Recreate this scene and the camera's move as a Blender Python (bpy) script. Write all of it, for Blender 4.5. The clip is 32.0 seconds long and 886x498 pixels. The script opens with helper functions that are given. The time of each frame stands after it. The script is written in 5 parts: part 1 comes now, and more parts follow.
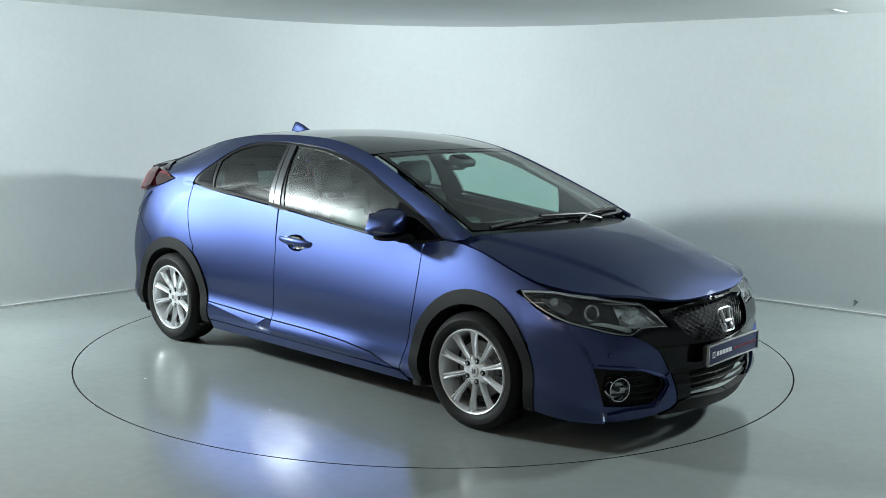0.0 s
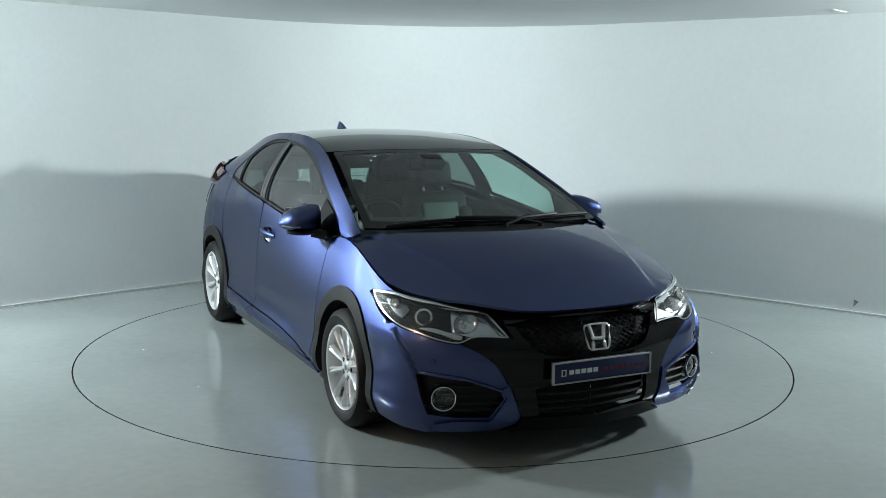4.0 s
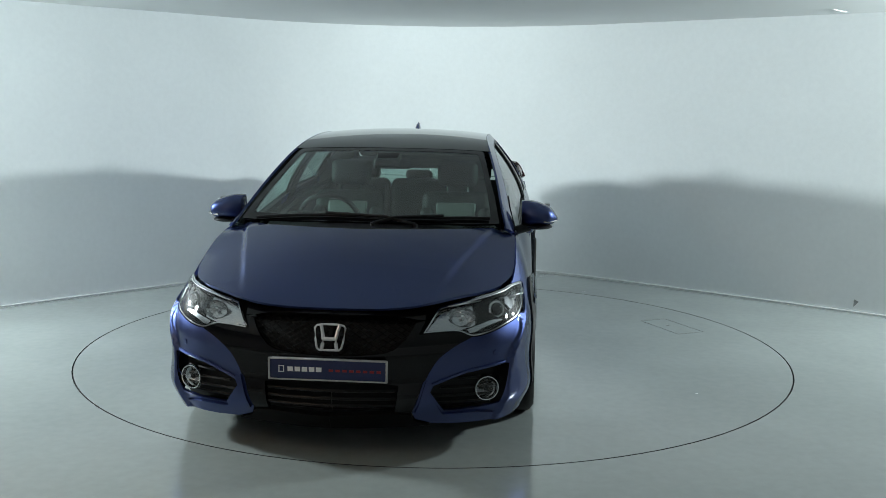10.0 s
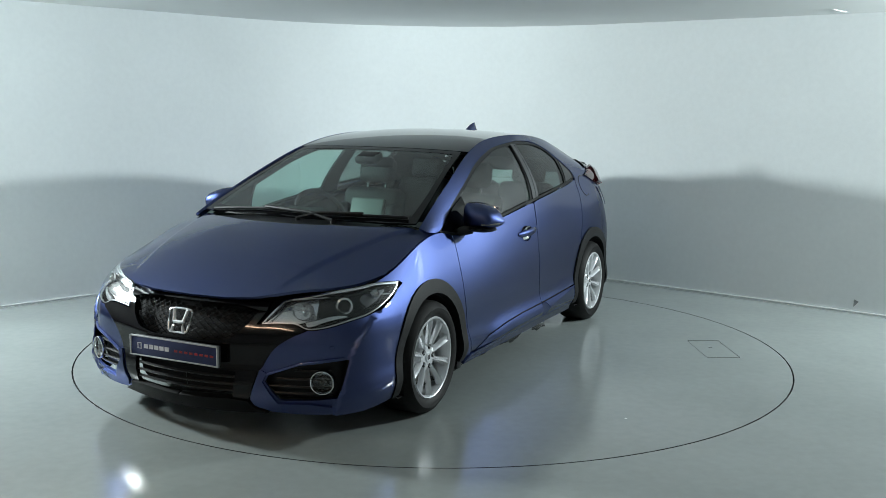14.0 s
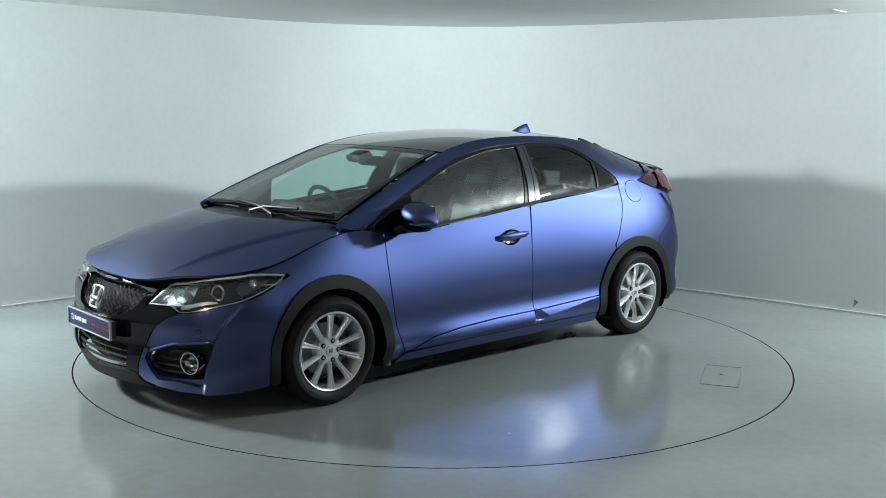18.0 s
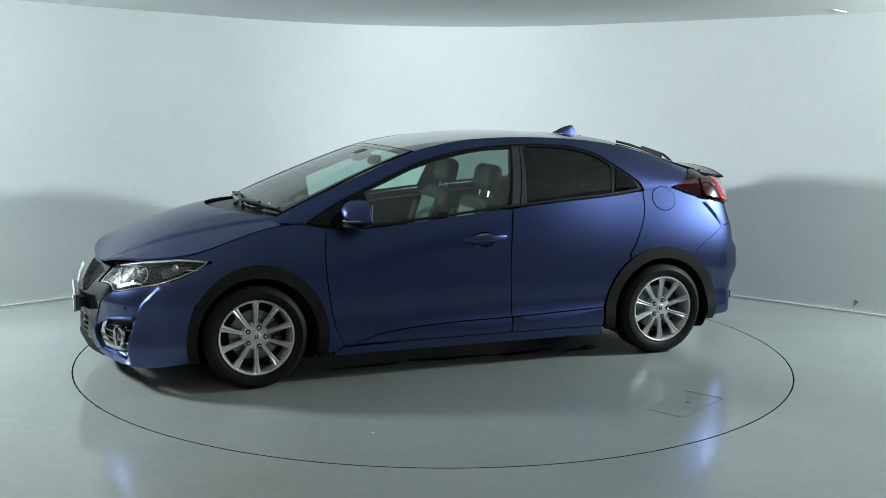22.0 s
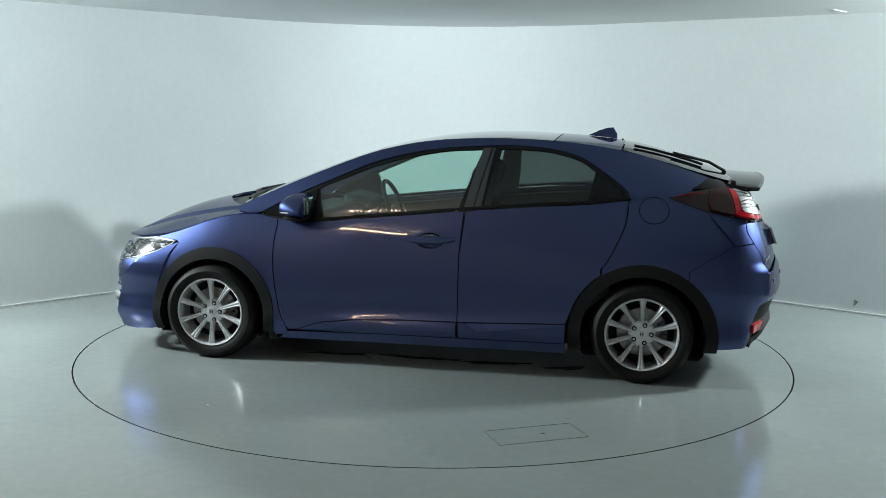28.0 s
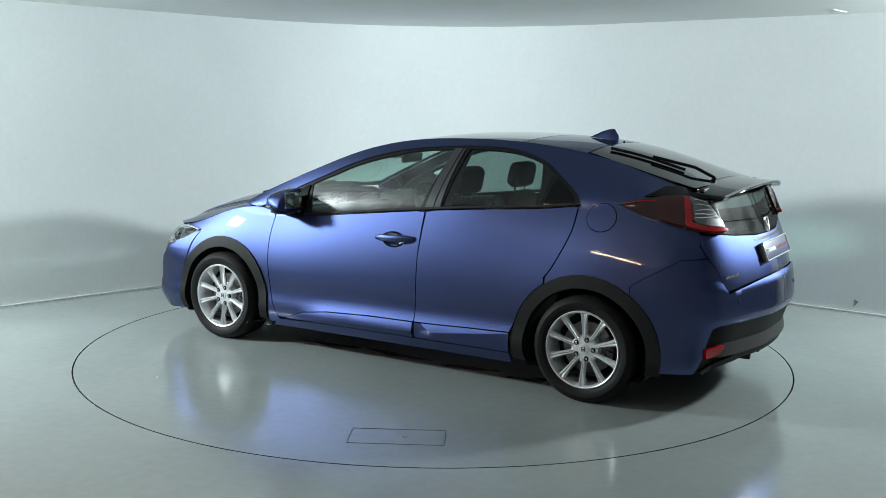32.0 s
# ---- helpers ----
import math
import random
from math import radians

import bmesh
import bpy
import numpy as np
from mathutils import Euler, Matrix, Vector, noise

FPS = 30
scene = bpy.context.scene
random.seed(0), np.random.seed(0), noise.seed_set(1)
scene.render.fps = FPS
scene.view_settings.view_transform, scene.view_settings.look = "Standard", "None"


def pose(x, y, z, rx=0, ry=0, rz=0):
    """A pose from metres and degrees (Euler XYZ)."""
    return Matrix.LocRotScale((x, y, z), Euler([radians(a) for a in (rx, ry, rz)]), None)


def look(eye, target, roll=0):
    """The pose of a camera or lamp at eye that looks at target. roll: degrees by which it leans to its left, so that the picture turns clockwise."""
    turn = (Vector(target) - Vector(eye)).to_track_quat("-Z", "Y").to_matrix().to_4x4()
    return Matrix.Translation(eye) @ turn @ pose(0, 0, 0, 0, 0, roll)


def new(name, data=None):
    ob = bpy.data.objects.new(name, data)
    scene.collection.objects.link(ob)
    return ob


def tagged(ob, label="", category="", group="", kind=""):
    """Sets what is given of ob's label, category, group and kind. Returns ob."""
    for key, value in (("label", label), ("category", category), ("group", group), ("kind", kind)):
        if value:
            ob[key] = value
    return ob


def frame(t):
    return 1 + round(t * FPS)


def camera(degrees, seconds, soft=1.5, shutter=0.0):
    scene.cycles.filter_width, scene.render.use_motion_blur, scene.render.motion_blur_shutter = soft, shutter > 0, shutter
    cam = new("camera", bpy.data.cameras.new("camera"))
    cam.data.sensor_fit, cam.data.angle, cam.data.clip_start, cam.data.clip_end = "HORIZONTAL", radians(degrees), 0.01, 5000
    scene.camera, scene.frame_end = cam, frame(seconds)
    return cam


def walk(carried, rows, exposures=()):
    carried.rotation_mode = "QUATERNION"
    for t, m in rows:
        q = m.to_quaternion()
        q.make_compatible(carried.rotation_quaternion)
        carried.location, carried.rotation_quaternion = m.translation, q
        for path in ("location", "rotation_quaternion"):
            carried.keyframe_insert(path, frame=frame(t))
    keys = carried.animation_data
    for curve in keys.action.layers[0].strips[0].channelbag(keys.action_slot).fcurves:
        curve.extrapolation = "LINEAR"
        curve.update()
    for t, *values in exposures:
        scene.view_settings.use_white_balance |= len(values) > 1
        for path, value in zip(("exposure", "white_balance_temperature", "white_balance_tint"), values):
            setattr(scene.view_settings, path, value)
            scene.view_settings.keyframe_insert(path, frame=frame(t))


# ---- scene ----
# ---------------------------------------------------------------- camera
cam = camera(47.9, 32.0, soft=0.7)
eye = Vector((0.0, -6.378, 1.569))
yaw, pitch = radians(0.435), radians(-8.305)
ahead = Vector((math.sin(yaw) * math.cos(pitch), math.cos(yaw) * math.cos(pitch), math.sin(pitch)))
still = look(eye, eye + ahead, 0.758)
walk(cam, [(0.0, still), (32.0, still)], exposures=[(0.0, 0.0), (32.0, 0.0)])


# ---------------------------------------------------------------- light
def area_lamp(name, at, to, w, h, power, colour=(1.0, 1.0, 1.0), spread=180):
    d = bpy.data.lights.new(name, "AREA")
    d.shape, d.size, d.size_y, d.energy, d.color = "RECTANGLE", w, h, power, colour
    d.spread = radians(spread)
    ob = new(name, d)
    ob.matrix_world = look(at, to)
    return ob


world = bpy.data.worlds.new("world")
scene.world = world
world.use_nodes = True
world.node_tree.nodes["Background"].inputs[0].default_value = (0.5, 0.55, 0.6, 1)
world.node_tree.nodes["Background"].inputs[1].default_value = 0.02

COOL = (0.88, 1.0, 1.01)
area_lamp("studio_light", (-4.62, -0.33, 2.15), (0, -1.3, 1.0), 0.46, 0.30, 280, COOL)
area_lamp("studio_light", (4.62, 0.05, 2.17), (0, -1.0, 1.0), 0.32, 0.20, 214, COOL)


# ---------------------------------------------------------------- materials
def material(name, colour=(0.5, 0.5, 0.5), rough=0.5, metal=0.0, coat=0.0, grain=0.0, grain_scale=40.0, bump=0.0, bump_scale=200.0, spec=0.5, stain=0.0, stain_scale=1.5, coat_rough=0.03):
    """A surface with fine grain, large stains and relief, all in metres of the thing itself."""
    m = bpy.data.materials.new(name)
    m.use_nodes = True
    nt = m.node_tree
    b = nt.nodes["Principled BSDF"]
    b.inputs["Base Color"].default_value = (*colour, 1)
    b.inputs["Roughness"].default_value = rough
    b.inputs["Metallic"].default_value = metal
    b.inputs["Coat Weight"].default_value = coat
    b.inputs["Coat Roughness"].default_value = coat_rough
    b.inputs["Specular IOR Level"].default_value = spec
    tc = nt.nodes.new("ShaderNodeTexCoord")

    def noise_node(scale, detail=4.0):
        n = nt.nodes.new("ShaderNodeTexNoise")
        n.inputs["Scale"].default_value, n.inputs["Detail"].default_value = scale, detail
        nt.links.new(tc.outputs["Object"], n.inputs["Vector"])
        return n.outputs["Fac"]
    last = None
    for amount, scale in ((grain, grain_scale), (stain, stain_scale)):
        if amount:
            mix = nt.nodes.new("ShaderNodeMix")
            mix.data_type, mix.blend_type = "RGBA", "MULTIPLY"
            mix.inputs["Factor"].default_value = 1.0
            ramp = nt.nodes.new("ShaderNodeMapRange")
            ramp.inputs["From Min"].default_value, ramp.inputs["From Max"].default_value = 0.3, 0.7
            ramp.inputs["To Min"].default_value, ramp.inputs["To Max"].default_value = 1 - amount, 1 + amount * 0.5
            nt.links.new(noise_node(scale), ramp.inputs["Value"])
            if last:
                nt.links.new(last, mix.inputs[6])
            else:
                mix.inputs[6].default_value = (*colour, 1)
            nt.links.new(ramp.outputs["Result"], mix.inputs[7])
            last = mix.outputs[2]
    if last:
        nt.links.new(last, b.inputs["Base Color"])
    if stain:
        rr = nt.nodes.new("ShaderNodeMapRange")
        rr.inputs["From Min"].default_value, rr.inputs["From Max"].default_value = 0.3, 0.7
        rr.inputs["To Min"].default_value, rr.inputs["To Max"].default_value = rough * (1 - stain), rough * (1 + stain)
        nt.links.new(noise_node(stain_scale * 2.3), rr.inputs["Value"])
        nt.links.new(rr.outputs["Result"], b.inputs["Roughness"])
    if bump:
        bp = nt.nodes.new("ShaderNodeBump")
        bp.inputs["Strength"].default_value, bp.inputs["Distance"].default_value = 1.0, bump
        nt.links.new(noise_node(bump_scale), bp.inputs["Height"])
        nt.links.new(bp.outputs["Normal"], b.inputs["Normal"])
    return m


def glass(name, tint, gloss=0.02, strength=1.0, dust=0.03):
    """A thin tinted pane: seen through, with a mirror gloss that grows towards grazing views and a faint film of dust."""
    m = bpy.data.materials.new(name)
    m.use_nodes = True
    nt = m.node_tree
    nt.nodes.remove(nt.nodes["Principled BSDF"])
    tr, gl, lw, mx, pw, ma = (nt.nodes.new("ShaderNode" + k) for k in ("BsdfTransparent", "BsdfGlossy", "LayerWeight", "MixShader", "Math", "Math"))
    tr.inputs[0].default_value = (*tint, 1)
    gl.inputs["Roughness"].default_value = gloss
    lw.inputs["Blend"].default_value = 0.5
    pw.operation, ma.operation = "POWER", "MULTIPLY_ADD"
    pw.inputs[1].default_value = 5.0
    ma.inputs[1].default_value, ma.inputs[2].default_value = 0.90 * strength, 0.09 * strength
    nt.links.new(lw.outputs["Facing"], pw.inputs[0])
    nt.links.new(pw.outputs[0], ma.inputs[0])
    nt.links.new(ma.outputs[0], mx.inputs[0])
    film, haze, veil, smear, lay = (nt.nodes.new("ShaderNode" + k) for k in ("MixShader", "BsdfGlossy", "BsdfDiffuse", "TexNoise", "MapRange"))
    tc = nt.nodes.new("ShaderNodeTexCoord")
    haze.inputs["Roughness"].default_value = 0.32
    smear.inputs["Scale"].default_value, smear.inputs["Detail"].default_value = 9.0, 5.0
    lay.inputs["From Min"].default_value, lay.inputs["From Max"].default_value = 0.3, 0.7
    lay.inputs["To Min"].default_value, lay.inputs["To Max"].default_value = dust * 0.6, dust * 1.3
    nt.links.new(tc.outputs["Object"], smear.inputs["Vector"])
    nt.links.new(smear.outputs["Fac"], lay.inputs["Value"])
    nt.links.new(lay.outputs["Result"], film.inputs[0])
    both = nt.nodes.new("ShaderNodeMixShader")
    both.inputs[0].default_value = 0.05
    veil.inputs["Color"].default_value = (0.6, 0.66, 0.64, 1)
    nt.links.new(haze.outputs[0], both.inputs[1])
    nt.links.new(veil.outputs[0], both.inputs[2])
    nt.links.new(tr.outputs[0], film.inputs[1])
    nt.links.new(both.outputs[0], film.inputs[2])
    nt.links.new(film.outputs[0], mx.inputs[1])
    nt.links.new(gl.outputs[0], mx.inputs[2])
    nt.links.new(mx.outputs[0], nt.nodes["Material Output"].inputs["Surface"])
    return m


def metallic_paint(name, colour, flake_rough, coat_ior=1.45, coat_rough=0.035):
    """Metal flakes under a clear lacquer: a broad coloured sheen below a sharp colourless gloss."""
    m = bpy.data.materials.new(name)
    m.use_nodes = True
    nt = m.node_tree
    nt.nodes.remove(nt.nodes["Principled BSDF"])
    flake, lacquer = nt.nodes.new("ShaderNodeBsdfGlossy"), nt.nodes.new("ShaderNodeBsdfGlossy")
    flake.distribution, lacquer.distribution = "BECKMANN", "GGX"
    flake.inputs["Roughness"].default_value, lacquer.inputs["Roughness"].default_value = flake_rough, coat_rough
    tc, nz, ramp, tint = (nt.nodes.new("ShaderNode" + k) for k in ("TexCoord", "TexNoise", "MapRange", "Mix"))
    nz.inputs["Scale"].default_value, nz.inputs["Detail"].default_value = 900.0, 3.0
    ramp.inputs["From Min"].default_value, ramp.inputs["From Max"].default_value = 0.3, 0.7
    ramp.inputs["To Min"].default_value, ramp.inputs["To Max"].default_value = 0.86, 1.12
    tint.data_type, tint.blend_type = "RGBA", "MULTIPLY"
    tint.inputs["Factor"].default_value = 1.0
    tint.inputs[6].default_value = (*colour, 1)
    nt.links.new(tc.outputs["Object"], nz.inputs["Vector"])
    nt.links.new(nz.outputs["Fac"], ramp.inputs["Value"])
    nt.links.new(ramp.outputs["Result"], tint.inputs[7])
    base, under = nt.nodes.new("ShaderNodeBsdfDiffuse"), nt.nodes.new("ShaderNodeMixShader")
    base.inputs["Color"].default_value = (colour[0] * 0.35, colour[1] * 0.35, colour[2] * 0.5, 1)
    under.inputs[0].default_value = 0.95
    nt.links.new(tint.outputs[2], flake.inputs["Color"])
    nt.links.new(base.outputs[0], under.inputs[1])
    nt.links.new(flake.outputs[0], under.inputs[2])
    fr, mx = nt.nodes.new("ShaderNodeFresnel"), nt.nodes.new("ShaderNodeMixShader")
    fr.inputs["IOR"].default_value = coat_ior
    nt.links.new(fr.outputs[0], mx.inputs[0])
    nt.links.new(under.outputs[0], mx.inputs[1])
    nt.links.new(lacquer.outputs[0], mx.inputs[2])
    nt.links.new(mx.outputs[0], nt.nodes["Material Output"].inputs["Surface"])
    return m


PAINT = metallic_paint("blue_metallic_paint", (0.0515, 0.0715, 0.188), 0.47, 1.48, 0.03)
GLOSS_BLACK = material("gloss_black_plastic", (0.003, 0.003, 0.004), 0.06, 0, 0.0, grain=0.15, spec=0.32)
SATIN_BLACK = material("satin_black_trim", (0.007, 0.0075, 0.0085), 0.38, grain=0.2, grain_scale=120, spec=0.25)
CLADDING = material("grained_grey_black_plastic", (0.006, 0.0065, 0.0072), 0.6, grain=0.25, grain_scale=160, bump=0.0002, bump_scale=700, spec=0.22)
DARK = material("dark_underbody", (0.005, 0.005, 0.006), 0.9, grain=0.3, grain_scale=30, bump=0.001, bump_scale=60)
RUBBER = material("tyre_rubber", (0.006, 0.0058, 0.0058), 0.6, grain=0.3, grain_scale=70, bump=0.0003, bump_scale=260, spec=0.22)
ALLOY = material("silver_alloy_lacquer", (0.70, 0.71, 0.73), 0.32, 0.5, 0.3, grain=0.06, grain_scale=300)
ALLOY_DARK = material("brake_dusted_alloy", (0.12, 0.12, 0.125), 0.5, 0.7, grain=0.3, grain_scale=60)
CHROME = material("chrome", (0.82, 0.83, 0.84), 0.06, 1.0, grain=0.03)
STEEL = material("brake_disc_steel", (0.30, 0.29, 0.28), 0.35, 1.0, grain=0.2, grain_scale=90)
LEATHER = material("black_leather", (0.010, 0.0105, 0.011), 0.6, spec=0.3, grain=0.25, grain_scale=90, bump=0.0005, bump_scale=320)
PALE_LEATHER = material("grey_leather_panel", (0.14, 0.155, 0.15), 0.45, grain=0.15, grain_scale=90, bump=0.0005, bump_scale=320)
CABIN = material("dark_grey_cabin_plastic", (0.022, 0.023, 0.024), 0.6, grain=0.2, grain_scale=140, bump=0.0003, bump_scale=500)
LINING = material("pale_grey_headlining", (0.32, 0.32, 0.31), 0.9, grain=0.1, grain_scale=200)
GLASS = glass("green_tinted_glass", (0.68, 0.87, 0.81), dust=0.07)
PRIVACY = glass("dark_privacy_glass", (0.26, 0.31, 0.30), strength=0.7, dust=0.012)
MESH_BLACK = material("satin_black_grille_plastic", (0.003, 0.003, 0.0035), 0.16, grain=0.2, spec=0.2)
BUMPER_BLACK = material("matt_black_bumper_plastic", (0.003, 0.0031, 0.0034), 0.6, grain=0.25, grain_scale=160, bump=0.0002, bump_scale=600, spec=0.12)
TRIM_GREY = material("satin_grey_pillar_trim", (0.075, 0.077, 0.082), 0.32, 0.6, grain=0.08)
LAMP_CHROME = material("dulled_lamp_reflector", (0.66, 0.67, 0.69), 0.20, 1.0, grain=0.1, grain_scale=150)
WARM_TUBE = bpy.data.materials.new("warm_fluorescent_tube")
WARM_TUBE.use_nodes = True
WARM_TUBE.node_tree.nodes["Principled BSDF"].inputs["Emission Color"].default_value = (1.0, 0.70, 0.48, 1)
WARM_TUBE.node_tree.nodes["Principled BSDF"].inputs["Emission Strength"].default_value = 92.0
ROOF_GLASS = material("black_roof_glass", (0.004, 0.004, 0.005), 0.05, 0, 0.3, grain=0.1)
TAIL_GLASS = glass("dark_tailgate_glass", (0.34, 0.42, 0.40), 0.03, 0.22, 0.006)
LENS = glass("clear_lamp_lens", (0.93, 0.95, 0.96), 0.02, 0.6, 0.012)
RED_LENS = material("red_lamp_lens", (0.42, 0.004, 0.010), 0.12, 0, 0.5, grain=0.03, grain_scale=60)
DARK_RED = material("smoked_red_lamp_lens", (0.016, 0.0008, 0.0012), 0.10, 0, 0.4, grain=0.03, grain_scale=60)
WHITE_LENS = material("frosted_white_lamp_lens", (0.16, 0.165, 0.17), 0.45, 0, 0.0, grain=0.1, grain_scale=120)
MID_RED = material("deep_red_lamp_lens", (0.034, 0.0008, 0.0018), 0.10, 0, 0.5, grain=0.03, grain_scale=60)
PLATE_BLUE = material("navy_show_plate", (0.009, 0.018, 0.080), 0.5, 0, 0.0, grain=0.08)
PLATE_WHITE = material("white_print", (0.75, 0.76, 0.78), 0.4, grain=0.05)
PLATE_RED = material("red_print", (0.26, 0.008, 0.014), 0.4, grain=0.05)
PLATE_RIM = material("grey_plate_surround", (0.42, 0.43, 0.44), 0.35, grain=0.1)

WALL = material("matt_white_studio_paint", (0.87, 0.905, 0.915), 0.8, spec=0.15, stain=0.05, stain_scale=0.7, grain=0.02, grain_scale=25, bump=0.0006, bump_scale=90)
CEIL = material("matt_white_ceiling_paint", (0.76, 0.78, 0.78), 0.85, stain=0.05, stain_scale=0.6, bump=0.0001, bump_scale=40)
FLOOR = material("glossy_grey_epoxy_floor", (0.250, 0.277, 0.271), 0.165, 0, 0.22, stain=0.12, stain_scale=0.9, grain=0.05, grain_scale=18, bump=0.0005, bump_scale=5, coat_rough=0.14)
SCUFF = material("dark_floor_scuff", (0.13, 0.138, 0.136), 0.4, grain=0.2)
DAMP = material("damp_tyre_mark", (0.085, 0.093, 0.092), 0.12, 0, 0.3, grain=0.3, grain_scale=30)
CHIP = material("pale_flaked_paint", (0.50, 0.51, 0.51), 0.6, grain=0.2)
SCUFF_GREY = material("grey_wall_scuff", (0.34, 0.355, 0.355), 0.7, grain=0.3)
SEALANT = material("white_skirting_sealant", (0.72, 0.74, 0.74), 0.5, grain=0.1)
BAY = material("grey_bay_paint", (0.45, 0.455, 0.46), 0.85, stain=0.15, stain_scale=1.0)
ROOF_DARK = material("brown_grey_warehouse_roof", (0.28, 0.265, 0.25), 0.85, stain=0.3, stain_scale=0.8)
RIB = material("pale_roof_sheet", (0.55, 0.56, 0.56), 0.5, stain=0.15, stain_scale=1.2)
BLACKOUT = material("grey_front_wall_paint", (0.42, 0.42, 0.42), 0.9, stain=0.2, stain_scale=1.0)


# ---------------------------------------------------------------- mesh tools
from mathutils.geometry import delaunay_2d_cdt

def make(name, verts, faces, mat, parent=None, label="", smooth=True, normals=None):
    me = bpy.data.meshes.new(name)
    me.from_pydata([tuple(map(float, v)) for v in verts], [], [tuple(map(int, f)) for f in faces])
    me.materials.append(mat)
    if smooth:
        me.polygons.foreach_set("use_smooth", [True] * len(me.polygons))
    me.update()
    if normals is not None:
        me.normals_split_custom_set_from_vertices([tuple(map(float, n)) for n in normals])
    ob = new(name, me)
    ob.parent = parent
    if label:
        tagged(ob, label)
    return ob


def part(name, bm, mat, parent=None, label="", smooth=True):
    """Links a bmesh as one mesh object under a thing or part."""
    me = bpy.data.meshes.new(name)
    bmesh.ops.recalc_face_normals(bm, faces=bm.faces)
    bm.to_mesh(me)
    bm.free()
    me.materials.append(mat)
    if smooth:
        me.polygons.foreach_set("use_smooth", [True] * len(me.polygons))
        me.set_sharp_from_angle(angle=radians(35))
    ob = new(name, me)
    ob.parent = parent
    if label:
        tagged(ob, label)
    return ob


def block(bm, size, at, bevel=0.01, turn=(0, 0, 0), seg=2, taper=1.0):
    """Adds a bevelled box to bm; taper narrows its upper face."""
    r = bmesh.ops.create_cube(bm, size=1.0)
    vs = r["verts"]
    for v in vs:
        k = taper if v.co.z > 0 else 1.0
        v.co = Vector((v.co.x * size[0] * k, v.co.y * size[1] * k, v.co.z * size[2]))
    if bevel:
        es = list({e for v in vs for e in v.link_edges})
        out = bmesh.ops.bevel(bm, geom=es, offset=min(bevel, min(size) * 0.49), segments=seg, affect="EDGES", profile=0.5)
        vs = list({v for f in out["faces"] for v in f.verts} | {v for v in vs if v.is_valid})
    m = pose(*at, *turn)
    for v in vs:
        v.co = m @ v.co
    return vs


def rod(bm, p, q, r, n=10, r2=None):
    """Adds a round bar from p to q."""
    p, q = Vector(p), Vector(q)
    d = q - p
    m = Matrix.Translation((p + q) / 2) @ d.to_track_quat("Z", "Y").to_matrix().to_4x4()
    bmesh.ops.create_cone(bm, cap_ends=True, segments=n, radius1=r, radius2=r if r2 is None else r2, depth=d.length, matrix=m)


def tube(bm, pts, r, n=8, close=False):
    """Adds a bent round bar through pts."""
    pts = [Vector(p) for p in pts]
    rings = []
    for i, p in enumerate(pts):
        a = pts[i - 1] if i or close else p
        b = pts[(i + 1) % len(pts)] if i < len(pts) - 1 or close else p
        q = (b - a).to_track_quat("Z", "Y")
        rings.append([bm.verts.new(p + q @ Vector((r * math.cos(t), r * math.sin(t), 0))) for t in (2 * math.pi * k / n for k in range(n))])
    for i in range(len(rings) if close else len(rings) - 1):
        A, B = rings[i], rings[(i + 1) % len(rings)]
        for k in range(n):
            bm.faces.new((A[k], A[(k + 1) % n], B[(k + 1) % n], B[k]))
    if not close:
        bm.faces.new(rings[0][::-1])
        bm.faces.new(rings[-1])


def lathe(bm, profile, n=48, axis="Y", at=(0, 0, 0)):
    """Turns a profile of (radius, height) round the axis."""
    rings = []
    for r, h in profile:
        ring = []
        for k in range(n):
            c, s = math.cos(2 * math.pi * k / n) * r, math.sin(2 * math.pi * k / n) * r
            co = (c, h, s) if axis == "Y" else ((c, s, h) if axis == "Z" else (h, c, s))
            ring.append(bm.verts.new(Vector(co) + Vector(at)))
        rings.append(ring)
    for A, B in zip(rings, rings[1:]):
        for k in range(n):
            bm.faces.new((A[k], A[(k + 1) % n], B[(k + 1) % n], B[k]))
    return rings


def path(*pts, n=6):
    """An open smooth line through the points (without its last point)."""
    p = np.array(pts, float)
    if len(p) == 2:
        return [p[0]]
    e = np.vstack([2 * p[0] - p[1], p, 2 * p[-1] - p[-2]])
    out = []
    for i in range(1, len(e) - 2):
        for k in range(n):
            t = k / n
            out.append(0.5 * (2 * e[i] + (e[i + 1] - e[i - 1]) * t + (2 * e[i - 1] - 5 * e[i] + 4 * e[i + 1] - e[i + 2]) * t * t + (3 * e[i] - e[i - 1] - 3 * e[i + 1] + e[i + 2]) * t ** 3))
    return out


def loop(*pts, n=5):
    """A closed smooth outline through the points."""
    p = np.array(pts, float)
    c = len(p)
    out = []
    for i in range(c):
        a, b, d, f = p[i - 1], p[i], p[(i + 1) % c], p[(i + 2) % c]
        for k in range(n):
            t = k / n
            out.append(0.5 * (2 * b + (d - a) * t + (2 * a - 5 * b + 4 * d - f) * t * t + (3 * b - a - 3 * d + f) * t ** 3))
    return out


def dense(poly, step):
    out = []
    for p, q in zip(poly, list(poly[1:]) + [poly[0]]):
        p, q = np.array(p, float), np.array(q, float)
        k = max(1, int(np.ceil(np.hypot(*(q - p)) / step)))
        out += [p + (q - p) * i / k for i in range(k)]
    keep = [out[0]]
    for p in out[1:]:
        if np.hypot(*(p - keep[-1])) > 1e-4:
            keep.append(p)
    if np.hypot(*(keep[-1] - keep[0])) < 1e-4:
        keep.pop()
    return np.array(keep)


